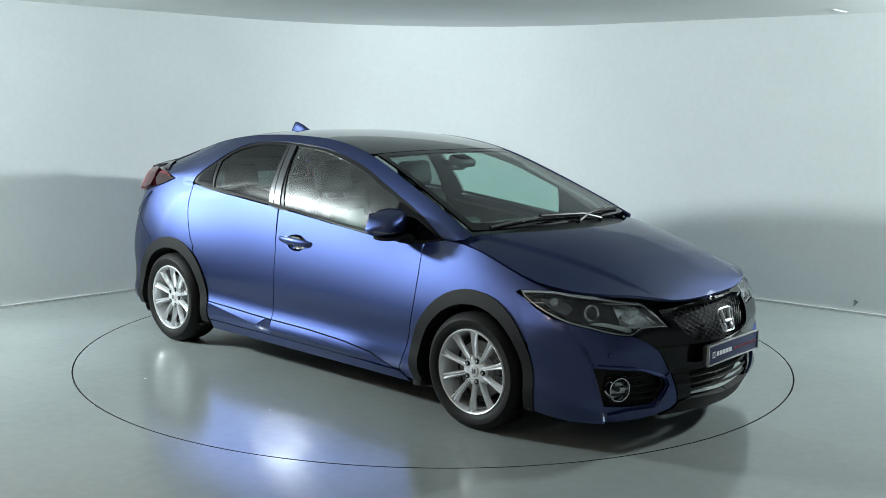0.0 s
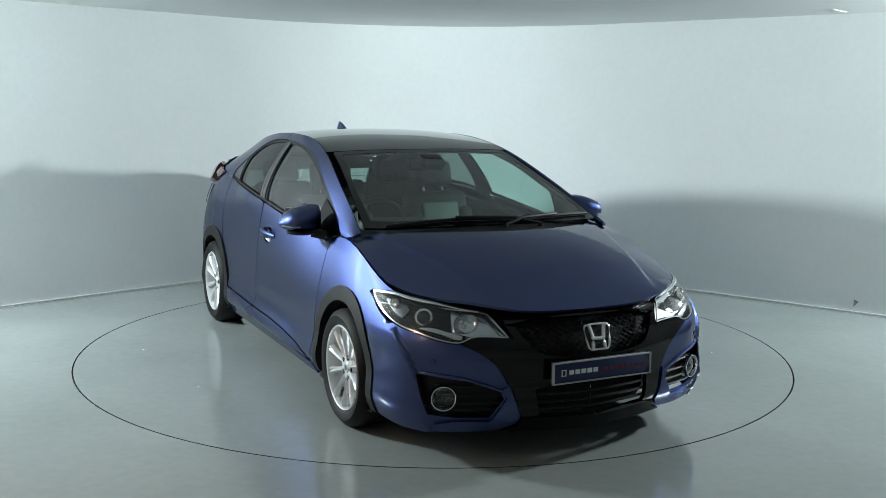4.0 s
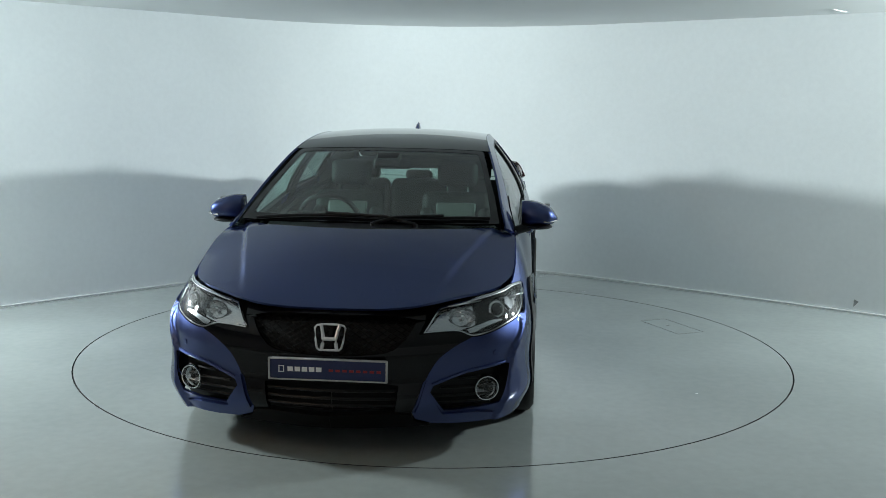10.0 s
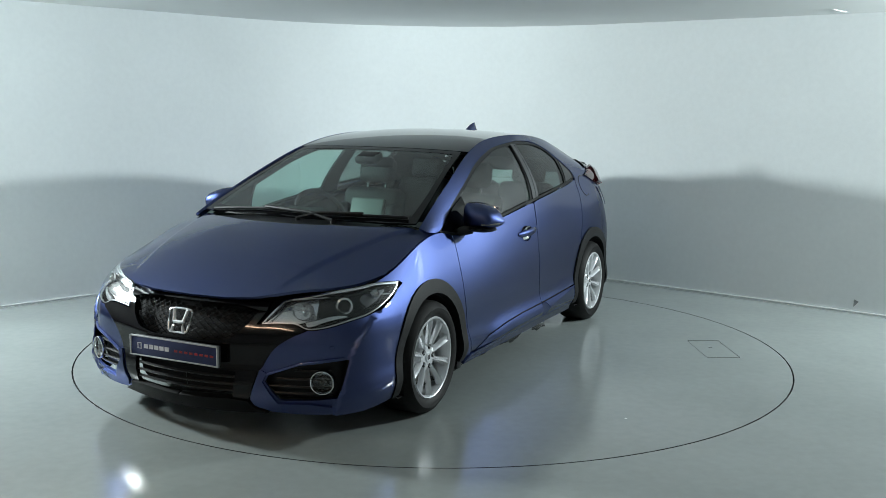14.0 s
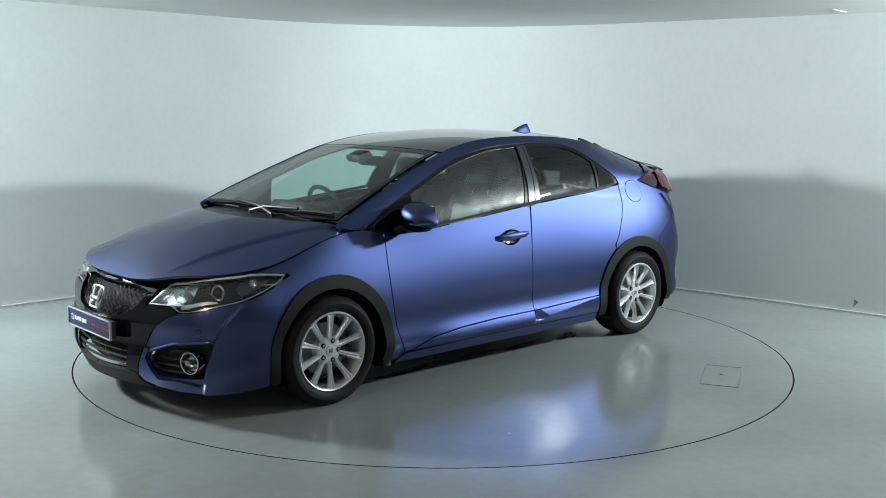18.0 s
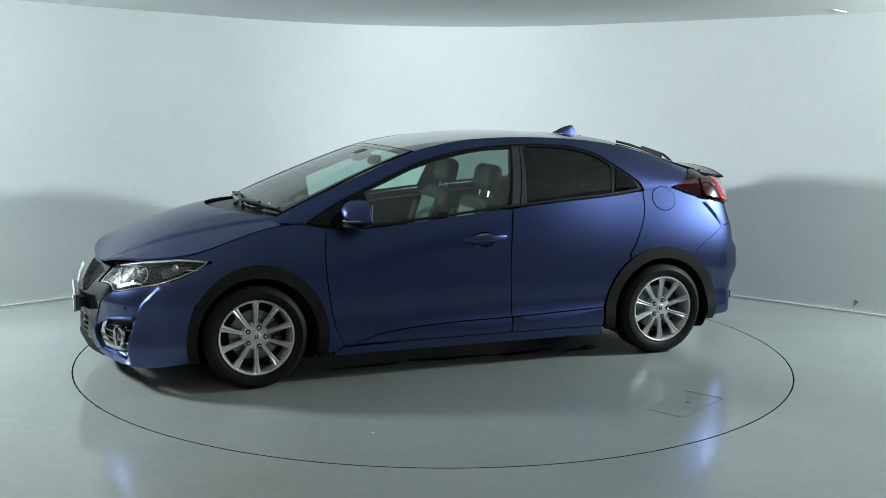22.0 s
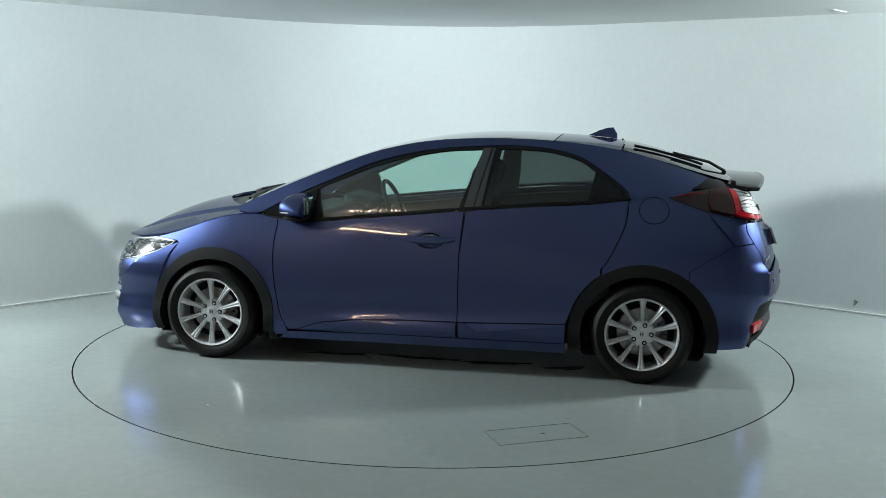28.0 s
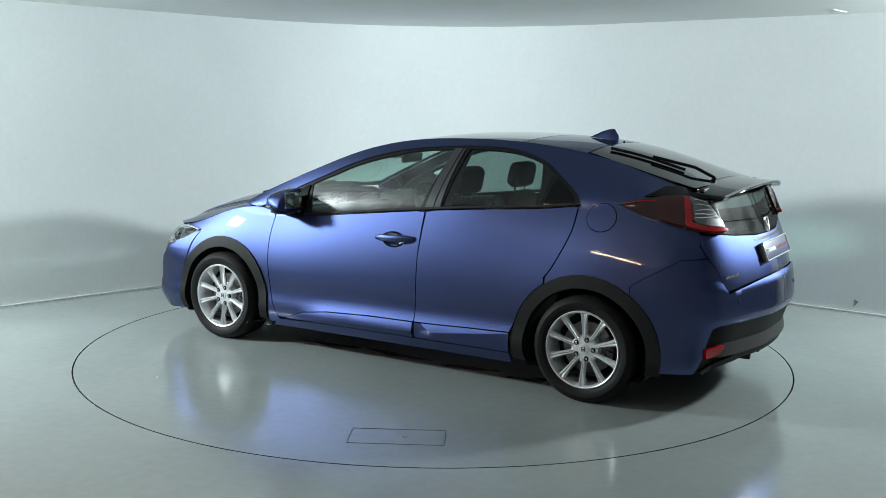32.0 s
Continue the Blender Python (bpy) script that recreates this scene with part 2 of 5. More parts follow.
def within(pts, poly):
    x, y = pts[:, 0][:, None], pts[:, 1][:, None]
    a, b = poly, np.roll(poly, -1, 0)
    with np.errstate(divide="ignore", invalid="ignore"):
        cross = ((a[:, 1] > y) != (b[:, 1] > y)) & (x < (b[:, 0] - a[:, 0]) * (y - a[:, 1]) / (b[:, 1] - a[:, 1]) + a[:, 0])
    return cross.sum(1) % 2 == 1


def shrink(poly, d):
    """An outline moved inwards by d."""
    p = dense(poly, 0.02)
    t = np.roll(p, -1, 0) - np.roll(p, 1, 0)
    t /= np.maximum(np.hypot(t[:, 0], t[:, 1])[:, None], 1e-9)
    n = np.stack([-t[:, 1], t[:, 0]], 1)
    area = np.sum(p[:, 0] * np.roll(p[:, 1], -1) - np.roll(p[:, 0], -1) * p[:, 1])
    return list(p + n * d * (1 if area > 0 else -1))


def surface_normal(surf, uv):
    e = 1e-3
    du = surf(uv[:, 0] + e, uv[:, 1]) - surf(uv[:, 0] - e, uv[:, 1])
    dv = surf(uv[:, 0], uv[:, 1] + e) - surf(uv[:, 0], uv[:, 1] - e)
    n = np.cross(du, dv)
    return n / np.linalg.norm(n, axis=1)[:, None]


def panel(name, surf, outline, mat, parent, label="", holes=(), step=0.03, lift=0.0, depth=0.014, side=1, bulge=0.0):
    """A sheet of a surface cut to an outline, with folded edges. side: 1 left, -1 right, 0 both halves in one mesh. bulge: extra height towards its middle."""
    rims = [dense(outline, step * 0.7)] + [dense(h, step * 0.7) for h in holes]
    lo, hi = rims[0].min(0), rims[0].max(0)
    g = np.stack(np.meshgrid(np.arange(lo[0] + step / 2, hi[0], step), np.arange(lo[1] + step / 2, hi[1], step)), -1).reshape(-1, 2)
    if len(g):
        ok = within(g, rims[0])
        for h in rims[1:]:
            ok &= ~within(g, h)
        edge = np.vstack(rims)
        far = np.min(np.hypot(g[:, None, 0] - edge[None, :, 0], g[:, None, 1] - edge[None, :, 1]), 1) > step * 0.45
        g = g[ok & far]
    pts, edges = [], []
    for r in rims:
        o = len(pts)
        pts += list(r)
        edges += [(o + i, o + (i + 1) % len(r)) for i in range(len(r))]
    pts += list(g)
    vs, _, fs, *_ = delaunay_2d_cdt([Vector((float(p[0]), float(p[1]))) for p in pts], edges, [], 0, 1e-6)
    uv = np.array([(v[0], v[1]) for v in vs])
    fs = np.array([f[:3] for f in fs])
    cen = uv[fs].mean(1)
    ok = within(cen, rims[0])
    for h in rims[1:]:
        ok &= ~within(cen, h)
    fs = fs[ok]
    n3 = surface_normal(surf, uv)
    p3 = surf(uv[:, 0], uv[:, 1])
    ref = np.array([0, 0.35, 0.15]) + p3 * np.array([0.3, 0.5, 0.3])
    if np.sum(n3 * ref) < 0:
        n3 = -n3
    up = np.full(len(uv), lift)
    if bulge:
        d = np.min(np.hypot(uv[:, None, 0] - rims[0][None, :, 0], uv[:, None, 1] - rims[0][None, :, 1]), 1)
        up = up + bulge * (1 - np.exp(-d / (0.35 * d.max() + 1e-6)))
    p3 = p3 + n3 * up[:, None]
    a, b, c = p3[fs[:, 0]], p3[fs[:, 1]], p3[fs[:, 2]]
    flip = np.sum(np.cross(b - a, c - a) * n3[fs[:, 0]], 1) < 0
    fs[flip] = fs[flip][:, ::-1]
    verts, normals, faces = [p3], [n3], [fs]
    count = len(p3)
    if depth:
        for k, r in enumerate(rims):
            q = surf(r[:, 0], r[:, 1])
            n = surface_normal(surf, r)
            if np.sum(n * (np.array([0, 0.35, 0.15]) + q * np.array([0.3, 0.5, 0.3]))) < 0:
                n = -n
            q = q + n * lift
            t = np.roll(q, -1, 0) - np.roll(q, 1, 0)
            o = np.cross(t, n)
            o /= np.maximum(np.linalg.norm(o, axis=1)[:, None], 1e-9)
            area = np.sum(np.cross(q - q.mean(0), np.roll(q, -1, 0) - q.mean(0)) * n)
            o = o * (1 if (area > 0) == (k == 0) else -1)
            m = len(r)
            idx = np.arange(m)
            nxt = (idx + 1) % m
            quads = np.stack([count + idx, count + nxt, count + m + nxt, count + m + idx], 1)
            if (area > 0) == (k == 0):
                quads = quads[:, ::-1]
            verts += [q, q - n * depth]
            normals += [o, o]
            faces.append(quads)
            count += 2 * m
    V, N = np.vstack(verts), np.vstack(normals)
    F = [list(f) for part_faces in faces for f in part_faces]
    if side <= 0:
        M, MN = V * [1, -1, 1], N * [1, -1, 1]
        MF = [f[::-1] for f in F]
        if side:
            V, N, F = M, MN, MF
        else:
            F = F + [[i + len(V) for i in f] for f in MF]
            V, N = np.vstack([V, M]), np.vstack([N, MN])
    return make(name, V, F, mat, parent, label, True, N)


# ---------------------------------------------------------------- the room
CEILING_Z, ROOF_Z = 2.28, 3.9
CORNER = Vector((-0.21, 3.96))
LEFT_WAY, RIGHT_WAY = Vector((-0.722, -0.692)).normalized(), Vector((0.782, -0.624)).normalized()


def wall_line(off=0.0):
    """Plan of the studio's back wall: two straight runs joined by a wide round corner. off: outwards."""
    nl, nr = Vector((LEFT_WAY.y, -LEFT_WAY.x)), Vector((-RIGHT_WAY.y, RIGHT_WAY.x))
    if nl.y < 0:
        nl = -nl
    if nr.y < 0:
        nr = -nr
    tang, radius = 2.15, 2.45
    p, q = CORNER + LEFT_WAY * tang, CORNER + RIGHT_WAY * tang
    centre = p - nl * radius
    pts = [CORNER + LEFT_WAY * 4.85, CORNER + LEFT_WAY * 3.5, p]
    a0, a1 = math.atan2(nl.y, nl.x), math.atan2((q - centre).y, (q - centre).x)
    for i in range(1, 120):
        a = a0 + (a1 - a0) * i / 120
        pts.append(centre + Vector((math.cos(a), math.sin(a))) * ((p - centre).length * (1 - i / 120) + (q - centre).length * i / 120))
    pts += [q, CORNER + RIGHT_WAY * 3.5, CORNER + RIGHT_WAY * 5.05]
    out = []
    for i, c in enumerate(pts):
        t = (pts[min(i + 1, len(pts) - 1)] - pts[max(i - 1, 0)]).normalized()
        out.append(c + Vector((-t.y, t.x)) * off)
    return out


def strip(name, inner, outer, z0, z1, mat, label="", kind="structure"):
    n = len(inner)
    v = [(p.x, p.y, z) for ring, z in ((inner, z0), (inner, z1), (outer, z1), (outer, z0)) for p in ring]
    f = [(k * n + i, k * n + i + 1, ((k + 1) % 4) * n + i + 1, ((k + 1) % 4) * n + i) for k in range(4) for i in range(n - 1)]
    f += [(0, n, 2 * n, 3 * n), (n - 1, 4 * n - 1, 3 * n - 1, 2 * n - 1)]
    return tagged(make(name, v, f, mat, smooth=False), label, kind=kind)


def slab(name, x0, x1, y0, y1, z0, z1, mat, label, kind="structure"):
    bm = bmesh.new()
    block(bm, (x1 - x0, y1 - y0, z1 - z0), ((x0 + x1) / 2, (y0 + y1) / 2, (z0 + z1) / 2), 0)
    return tagged(part(name, bm, mat, smooth=False), label, kind=kind)


TABLE_R = 2.222


def build_room():
    # floor with a round hole in which the turntable lies
    n = 128
    ring = [(math.cos(2 * math.pi * i / n), math.sin(2 * math.pi * i / n)) for i in range(n)]
    v, f = [], []
    for r, z in ((TABLE_R + 0.009, -0.05), (TABLE_R + 0.009, 0.0)):
        v += [(c * r, s * r, z) for c, s in ring]
    for c, s in ring:
        k = 7.2 / max(abs(c), abs(s))
        v.append((c * k, s * k - 1.2, 0))
    for k in range(1, 2):
        f += [(k * n + i, k * n + (i + 1) % n, (k + 1) * n + (i + 1) % n, (k + 1) * n + i) for i in range(n)]
    tagged(make("floor", v, f, FLOOR, smooth=False), "glossy grey epoxy studio floor", kind="structure")
    inner = wall_line(0.0)
    strip("wall_back", inner, wall_line(0.15), -0.05, CEILING_Z, WALL, "curved white painted studio wall")
    strip("baseboard", wall_line(-0.018), wall_line(-0.001), 0.0, 0.016, SEALANT, "thin white sealant line along the wall foot")
    # the low studio ceiling leaves both lamp bays open to the dark roof above
    edge = [(-7.3, 5.2), (-7.3, 0.66), (-4.0, 0.66), (-4.0, -8.45), (3.3, -8.45), (3.3, 0.66), (7.3, 0.66), (7.3, 5.2)]
    v = [(x, y, z) for z in (CEILING_Z, CEILING_Z + 0.12) for x, y in edge]
    m = len(edge)
    f = [tuple(range(m))[::-1], tuple(range(m, 2 * m))] + [(i, (i + 1) % m, m + (i + 1) % m, m + i) for i in range(m)]
    tagged(make("ceiling", v, f, CEIL, smooth=False), "low grey-white painted ceiling", kind="structure")
    slab("ceiling_high", -7.3, 7.3, -8.5, 5.3, ROOF_Z, ROOF_Z + 0.12, ROOF_DARK, "dark brown-grey warehouse roof above the studio")
    bm = bmesh.new()
    for x0, x1 in ((-6.2, -3.9), (3.2, 6.2)):
        for k in range(30):
            block(bm, (x1 - x0, 0.10, 0.07), ((x0 + x1) / 2, -8.0 + 0.28 * k, ROOF_Z - 0.04), 0)
        block(bm, (0.09, 8.9, 0.16), ((x0 + x1) / 2, -3.9, ROOF_Z - 0.16), 0)
    tagged(part("ceiling_ribs", bm, RIB, smooth=False), "pale ribs and rail under the warehouse roof", kind="structure")
    slab("wall_far", -7.3, 7.3, 5.2, 5.3, CEILING_Z, ROOF_Z, ROOF_DARK, "dark upper wall above the studio ceiling")
    slab("wall_front", -7.3, 7.3, -8.6, -8.4, -0.05, ROOF_Z, BLACKOUT, "grey painted wall behind the camera")
    slab("wall_left", -6.4, -6.25, -8.4, 5.2, -0.05, ROOF_Z, BAY, "grey side wall of the studio")
    slab("wall_right", 6.25, 6.4, -8.4, 5.2, -0.05, ROOF_Z, BAY, "grey side wall of the studio")
    slab("wall_bay", -6.25, -3.80, 0.65, 0.80, -0.05, CEILING_Z, BAY, "short grey return wall of the lamp bay")
    slab("wall_bay_far", 3.86, 6.25, 0.85, 1.0, -0.05, CEILING_Z, BAY, "short grey return wall of the lamp bay")


build_room()


def build_batten(p, q):
    """A fluorescent batten from p to q: tray, tube and two end caps, high on a wall."""
    lamp = tagged(new("batten_light"), "slim warm fluorescent batten light under the ceiling", "light")
    p, q = Vector(p), Vector(q)
    d = (q - p).normalized()
    up = Vector((0, 0, 0.032))
    bm = bmesh.new()
    rod(bm, p + up, q + up, 0.022, 4)
    part("tray", bm, PLATE_WHITE, lamp, smooth=False)
    bm = bmesh.new()
    rod(bm, p + d * 0.03, q - d * 0.03, 0.012, 10)
    part("tube", bm, WARM_TUBE, lamp, "glowing warm tube")
    for a in (p + d * 0.02, q - d * 0.02):
        bm = bmesh.new()
        block(bm, (0.03, 0.03, 0.055), a + Vector((0, 0, 0.012)), 0.003)
        part("end_cap", bm, PLATE_WHITE, lamp)


def wall_mark(name, x, y, z, out, way, outline, mat, label):
    """A flat mark on a wall: outline is given along the wall and upwards."""
    v = [(x + way.x * a, y + way.y * a, z + b) for a, b in outline]
    n = len(v)
    v += [(p[0] + out.x * 0.003, p[1] + out.y * 0.003, p[2]) for p in v[:n]]
    f = [tuple(range(n)), tuple(range(n, 2 * n))] + [(i, (i + 1) % n, n + (i + 1) % n, n + i) for i in range(n)]
    return tagged(make(name, v, f, mat, smooth=False), label, kind="structure")


wall_mark("wall_scuff", 3.248, 1.197, 0.0, Vector((-0.624, -0.782)), RIGHT_WAY, [(0.0, 0.048), (0.0, 0.108), (0.036, 0.094), (0.024, 0.078)], SCUFF_GREY, "small dark triangular scuff on the studio wall")
bm = bmesh.new()
tube(bm, [(2.847, 0.971, CEILING_Z - 0.004), (2.94, 1.075, CEILING_Z - 0.004), (3.025, 1.167, CEILING_Z - 0.002)], 0.004, 6)
tagged(part("ceiling_tear", bm, CHIP), "short pale torn strip on the ceiling", kind="structure")
build_batten((-2.4, -5.2, 2.215), (-2.4, -3.15, 2.215))


def build_turntable():
    n = 128
    v, f = [(0, 0, 0)], []
    for r, z in ((0.6, 0), (1.4, 0), (TABLE_R, 0)):
        v += [(r * math.cos(2 * math.pi * i / n), r * math.sin(2 * math.pi * i / n), z) for i in range(n)]
    f += [(0, 1 + i, 1 + (i + 1) % n) for i in range(n)]
    for k in range(2):
        f += [(1 + k * n + i, 1 + (k + 1) * n + i, 1 + (k + 1) * n + (i + 1) % n, 1 + k * n + (i + 1) % n) for i in range(n)]
    table = tagged(make("turntable", v, f, FLOOR, smooth=False), "round grey epoxy turntable set flush in the floor", "turntable")
    bm = bmesh.new()
    lathe(bm, [(TABLE_R, 0.0), (TABLE_R, -0.048), (TABLE_R + 0.0085, -0.048)], n, "Z")
    part("rim", bm, DARK, table, "dark steel rim of the turntable gap")
    # inspection hatch: a seam of four thin grooves and a lifting hole
    cx, cy, turn = -0.815, 1.634, 28.5
    bm = bmesh.new()
    for dx, dy, w, h in ((0, 0.106, 0.45, 0.0013), (0, -0.106, 0.45, 0.0013), (0.227, 0, 0.002, 0.212), (-0.227, 0, 0.002, 0.212)):
        d = Matrix.Rotation(radians(turn), 2) @ Vector((dx, dy))
        block(bm, (w, h, 0.003), (cx + d.x, cy + d.y, 0.0005), 0, (0, 0, turn))
    part("hatch_seam", bm, SCUFF, table, "thin dark seam of a floor hatch")
    bm = bmesh.new()
    bmesh.ops.create_cone(bm, cap_ends=True, segments=16, radius1=0.012, radius2=0.012, depth=0.003, matrix=pose(-0.845, 1.612, 0.001))
    part("lifting_hole", bm, SCUFF, table)
    rnd = random.Random(7)

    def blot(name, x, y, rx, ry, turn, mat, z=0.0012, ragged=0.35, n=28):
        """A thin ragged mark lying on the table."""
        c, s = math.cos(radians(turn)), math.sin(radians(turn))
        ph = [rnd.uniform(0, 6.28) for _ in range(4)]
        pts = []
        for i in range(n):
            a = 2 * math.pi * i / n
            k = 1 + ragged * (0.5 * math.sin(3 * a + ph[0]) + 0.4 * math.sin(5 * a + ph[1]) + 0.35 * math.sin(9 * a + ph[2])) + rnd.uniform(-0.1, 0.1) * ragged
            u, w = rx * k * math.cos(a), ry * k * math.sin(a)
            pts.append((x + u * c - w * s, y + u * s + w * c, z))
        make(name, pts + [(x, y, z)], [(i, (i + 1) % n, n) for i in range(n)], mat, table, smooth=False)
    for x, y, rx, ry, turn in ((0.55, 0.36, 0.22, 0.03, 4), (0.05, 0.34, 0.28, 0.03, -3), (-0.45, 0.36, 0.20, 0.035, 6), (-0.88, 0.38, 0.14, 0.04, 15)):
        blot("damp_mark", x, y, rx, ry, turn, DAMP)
    for x, y, r in ((0.35, -1.62, 0.008), (-0.62, -1.75, 0.010), (0.9, 1.55, 0.008)):
        blot("paint_chip", x, y, r * 1.0, r * 0.6, rnd.uniform(0, 180), CHIP, 0.0016)
    return table


turntable = build_turntable()


# ---------------------------------------------------------------- the car: surfaces
def spl(*kn):
    """Natural cubic spline through (x, y) knots, straight beyond its ends."""
    kn = sorted(kn)
    xs, ys = np.array([k[0] for k in kn], float), np.array([k[1] for k in kn], float)
    n, h = len(xs), np.diff(xs)
    A, r = np.eye(n), np.zeros(n)
    for i in range(1, n - 1):
        A[i, i - 1:i + 2] = h[i - 1], 2 * (h[i - 1] + h[i]), h[i]
        r[i] = 6 * ((ys[i + 1] - ys[i]) / h[i] - (ys[i] - ys[i - 1]) / h[i - 1])
    m = np.linalg.solve(A, r)
    s0 = (ys[1] - ys[0]) / h[0] - h[0] * m[1] / 6
    s1 = (ys[-1] - ys[-2]) / h[-1] + h[-1] * m[-2] / 6

    def f(x):
        x = np.asarray(x, float)
        c = np.clip(x, xs[0], xs[-1])
        i = np.clip(np.searchsorted(xs, c, side="right") - 1, 0, n - 2)
        a, b, w = xs[i + 1] - c, c - xs[i], h[i]
        y = (m[i] * a ** 3 + m[i + 1] * b ** 3) / (6 * w) + (ys[i] / w - m[i] * w / 6) * a + (ys[i + 1] / w - m[i + 1] * w / 6) * b
        return y + s0 * np.minimum(x - xs[0], 0) + s1 * np.maximum(x - xs[-1], 0)
    return f

# plan outline of the body: a equals x along the flanks and runs on round nose and tail
plan_x = spl((-2.98, -2.115), (-2.76, -2.126), (-2.54, -2.115), (-2.30, -2.068), (-2.05, -1.982), (-1.85, -1.845), (-1.6, -1.6), (-1, -1), (0, 0), (1, 1), (1.6, 1.6), (1.85, 1.845), (2.05, 2.0), (2.31, 2.1), (2.55, 2.165), (2.775, 2.19), (3.0, 2.165))
plan_y = spl((-2.98, -0.22), (-2.76, 0), (-2.54, 0.22), (-2.30, 0.45), (-2.05, 0.69), (-1.85, 0.815), (-1.6, 0.872), (-1, 0.885), (0, 0.88), (1, 0.887), (1.6, 0.882), (1.85, 0.830), (2.05, 0.700), (2.31, 0.452), (2.55, 0.22), (2.775, 0), (3.0, -0.22))
# upper edge of the lower body: bonnet edge in front, window line along the doors, tail lamps behind
belt_z = spl((-2.76, 0.93), (-2.3, 0.95), (-1.9, 1.03), (-1.2, 1.035), (-0.6, 0.985), (0, 0.93), (0.5, 0.885), (0.8, 0.882), (1.0, 0.893), (1.15, 0.885), (1.3, 0.852), (1.45, 0.80), (1.6, 0.752), (1.75, 0.718), (2.05, 0.69), (2.31, 0.678), (2.775, 0.668))
belt_in = spl((-2.76, 0.135), (-2.3, 0.135), (-1.95, 0.128), (-1.2, 0.135), (-0.6, 0.085), (0, 0.075), (0.5, 0.084), (1.0, 0.112), (1.3, 0.106), (1.6, 0.098), (1.85, 0.106), (2.05, 0.118), (2.31, 0.13), (2.775, 0.14))
bend_z = spl((-2.76, 0.47), (-2.1, 0.50), (-1.6, 0.54), (-1, 0.46), (0, 0.44), (1, 0.44), (1.6, 0.48), (1.9, 0.48), (2.3, 0.46), (2.775, 0.45))
low_in = spl((0.10, 0.06), (0.16, 0.035), (0.24, 0.0), (0.34, 0.006), (0.45, 0.008), (0.58, 0.002), (0.72, 0.0))
rail_z = spl((1.2, 0.905), (1.05, 0.977), (0.9, 1.044), (0.75, 1.108), (0.6, 1.170), (0.35, 1.265), (0, 1.343), (-0.35, 1.365), (-0.8, 1.352), (-1.2, 1.295), (-1.6, 1.19), (-2.0, 1.09))
rail_y = spl((1.2, 0.738), (1.05, 0.718), (0.9, 0.696), (0.75, 0.676), (0.6, 0.653), (0.35, 0.612), (0, 0.567), (-0.35, 0.555), (-0.8, 0.55), (-1.2, 0.545), (-1.6, 0.55), (-2.0, 0.56))
roof_z = spl((1.25, 0.943), (0.9, 1.090), (0.6, 1.208), (0.33, 1.297), (0.06, 1.355), (-0.35, 1.396), (-0.77, 1.386), (-1.27, 1.332), (-1.75, 1.18), (-2.1, 1.07))
bonnet_z = spl((2.2, 0.582), (2.075, 0.672), (1.84, 0.798), (1.655, 0.870), (1.432, 0.925), (1.2, 0.956))

def flank(a, z):
    """Lower body, doors and window side: the point at a along the plan outline and height z."""
    a, z = np.broadcast_arrays(np.asarray(a, float), np.asarray(z, float))
    bx, by = plan_x(a), plan_y(a)
    tx, ty = (plan_x(a + .01) - plan_x(a - .01)), (plan_y(a + .01) - plan_y(a - .01))
    l = np.hypot(tx, ty)
    nx, ny = -ty / l, tx / l
    z1, zb, ib = bend_z(a), belt_z(a), belt_in(a)
    i1 = low_in(np.minimum(z, z1))
    h = np.clip((z - z1) / (zb - z1), 0, None)
    inset = i1 + (ib - i1) * np.minimum(h, 1) ** 2.0
    up = np.clip((z - zb) / np.maximum(rail_z(a) - zb, 0.04), 0, None)
    tail = np.clip((-1.85 - a) / 0.3, 0, 1)
    tail = tail * tail * (3 - 2 * tail)
    above = np.maximum(by - ib - rail_y(a), 0) * up ** 1.5 * (1 - tail) + np.maximum(z - zb, 0) * 0.45 * tail
    inset = inset + np.where(a < 1.25, above, np.maximum(z - zb, 0) * 1.5)
    return np.stack([bx - nx * inset, by - ny * inset, z], -1)

def top(x, y):
    """Windscreen, roof and tailgate glass."""
    x, y = np.broadcast_arrays(np.asarray(x, float), np.asarray(y, float))
    zc = roof_z(x)
    return np.stack([x, y, zc - (zc - rail_z(x)) * (np.abs(y) / rail_y(x)) ** 2.3], -1)

def bonnet(x, y):
    """The bonnet, with two converging creases that bound its raised middle."""
    x, y = np.broadcast_arrays(np.asarray(x, float), np.asarray(y, float))
    zc = bonnet_z(x)
    e = plan_y(np.minimum(x, 1.9)) - belt_in(np.minimum(x, 1.9))
    k = np.clip((0.657 - (x - 1.2) * 0.27 - np.abs(y)) / 0.034 + 0.5, 0, 1)
    lift = 0.014 * k * k * (3 - 2 * k) * np.clip((2.05 - x) / 0.25, 0, 1)
    return np.stack([x, y, zc - (zc - np.minimum(belt_z(x), zc)) * (np.abs(y) / e) ** 2.4 + lift], -1)


# ---------------------------------------------------------------- the car: panels
car = tagged(new("car"), "metallic blue five-door hatchback car parked on the turntable", "car")
AXLE, HUB_Z, TYRE_R = 1.2975, 0.277, 0.290


def arc(cx, rx, rz, a0, a1, cz=0.272, n=22):
    return [(cx + rx * math.cos(radians(a0 + (a1 - a0) * i / n)), cz + rz * math.sin(radians(a0 + (a1 - a0) * i / n))) for i in range(n + 1)]


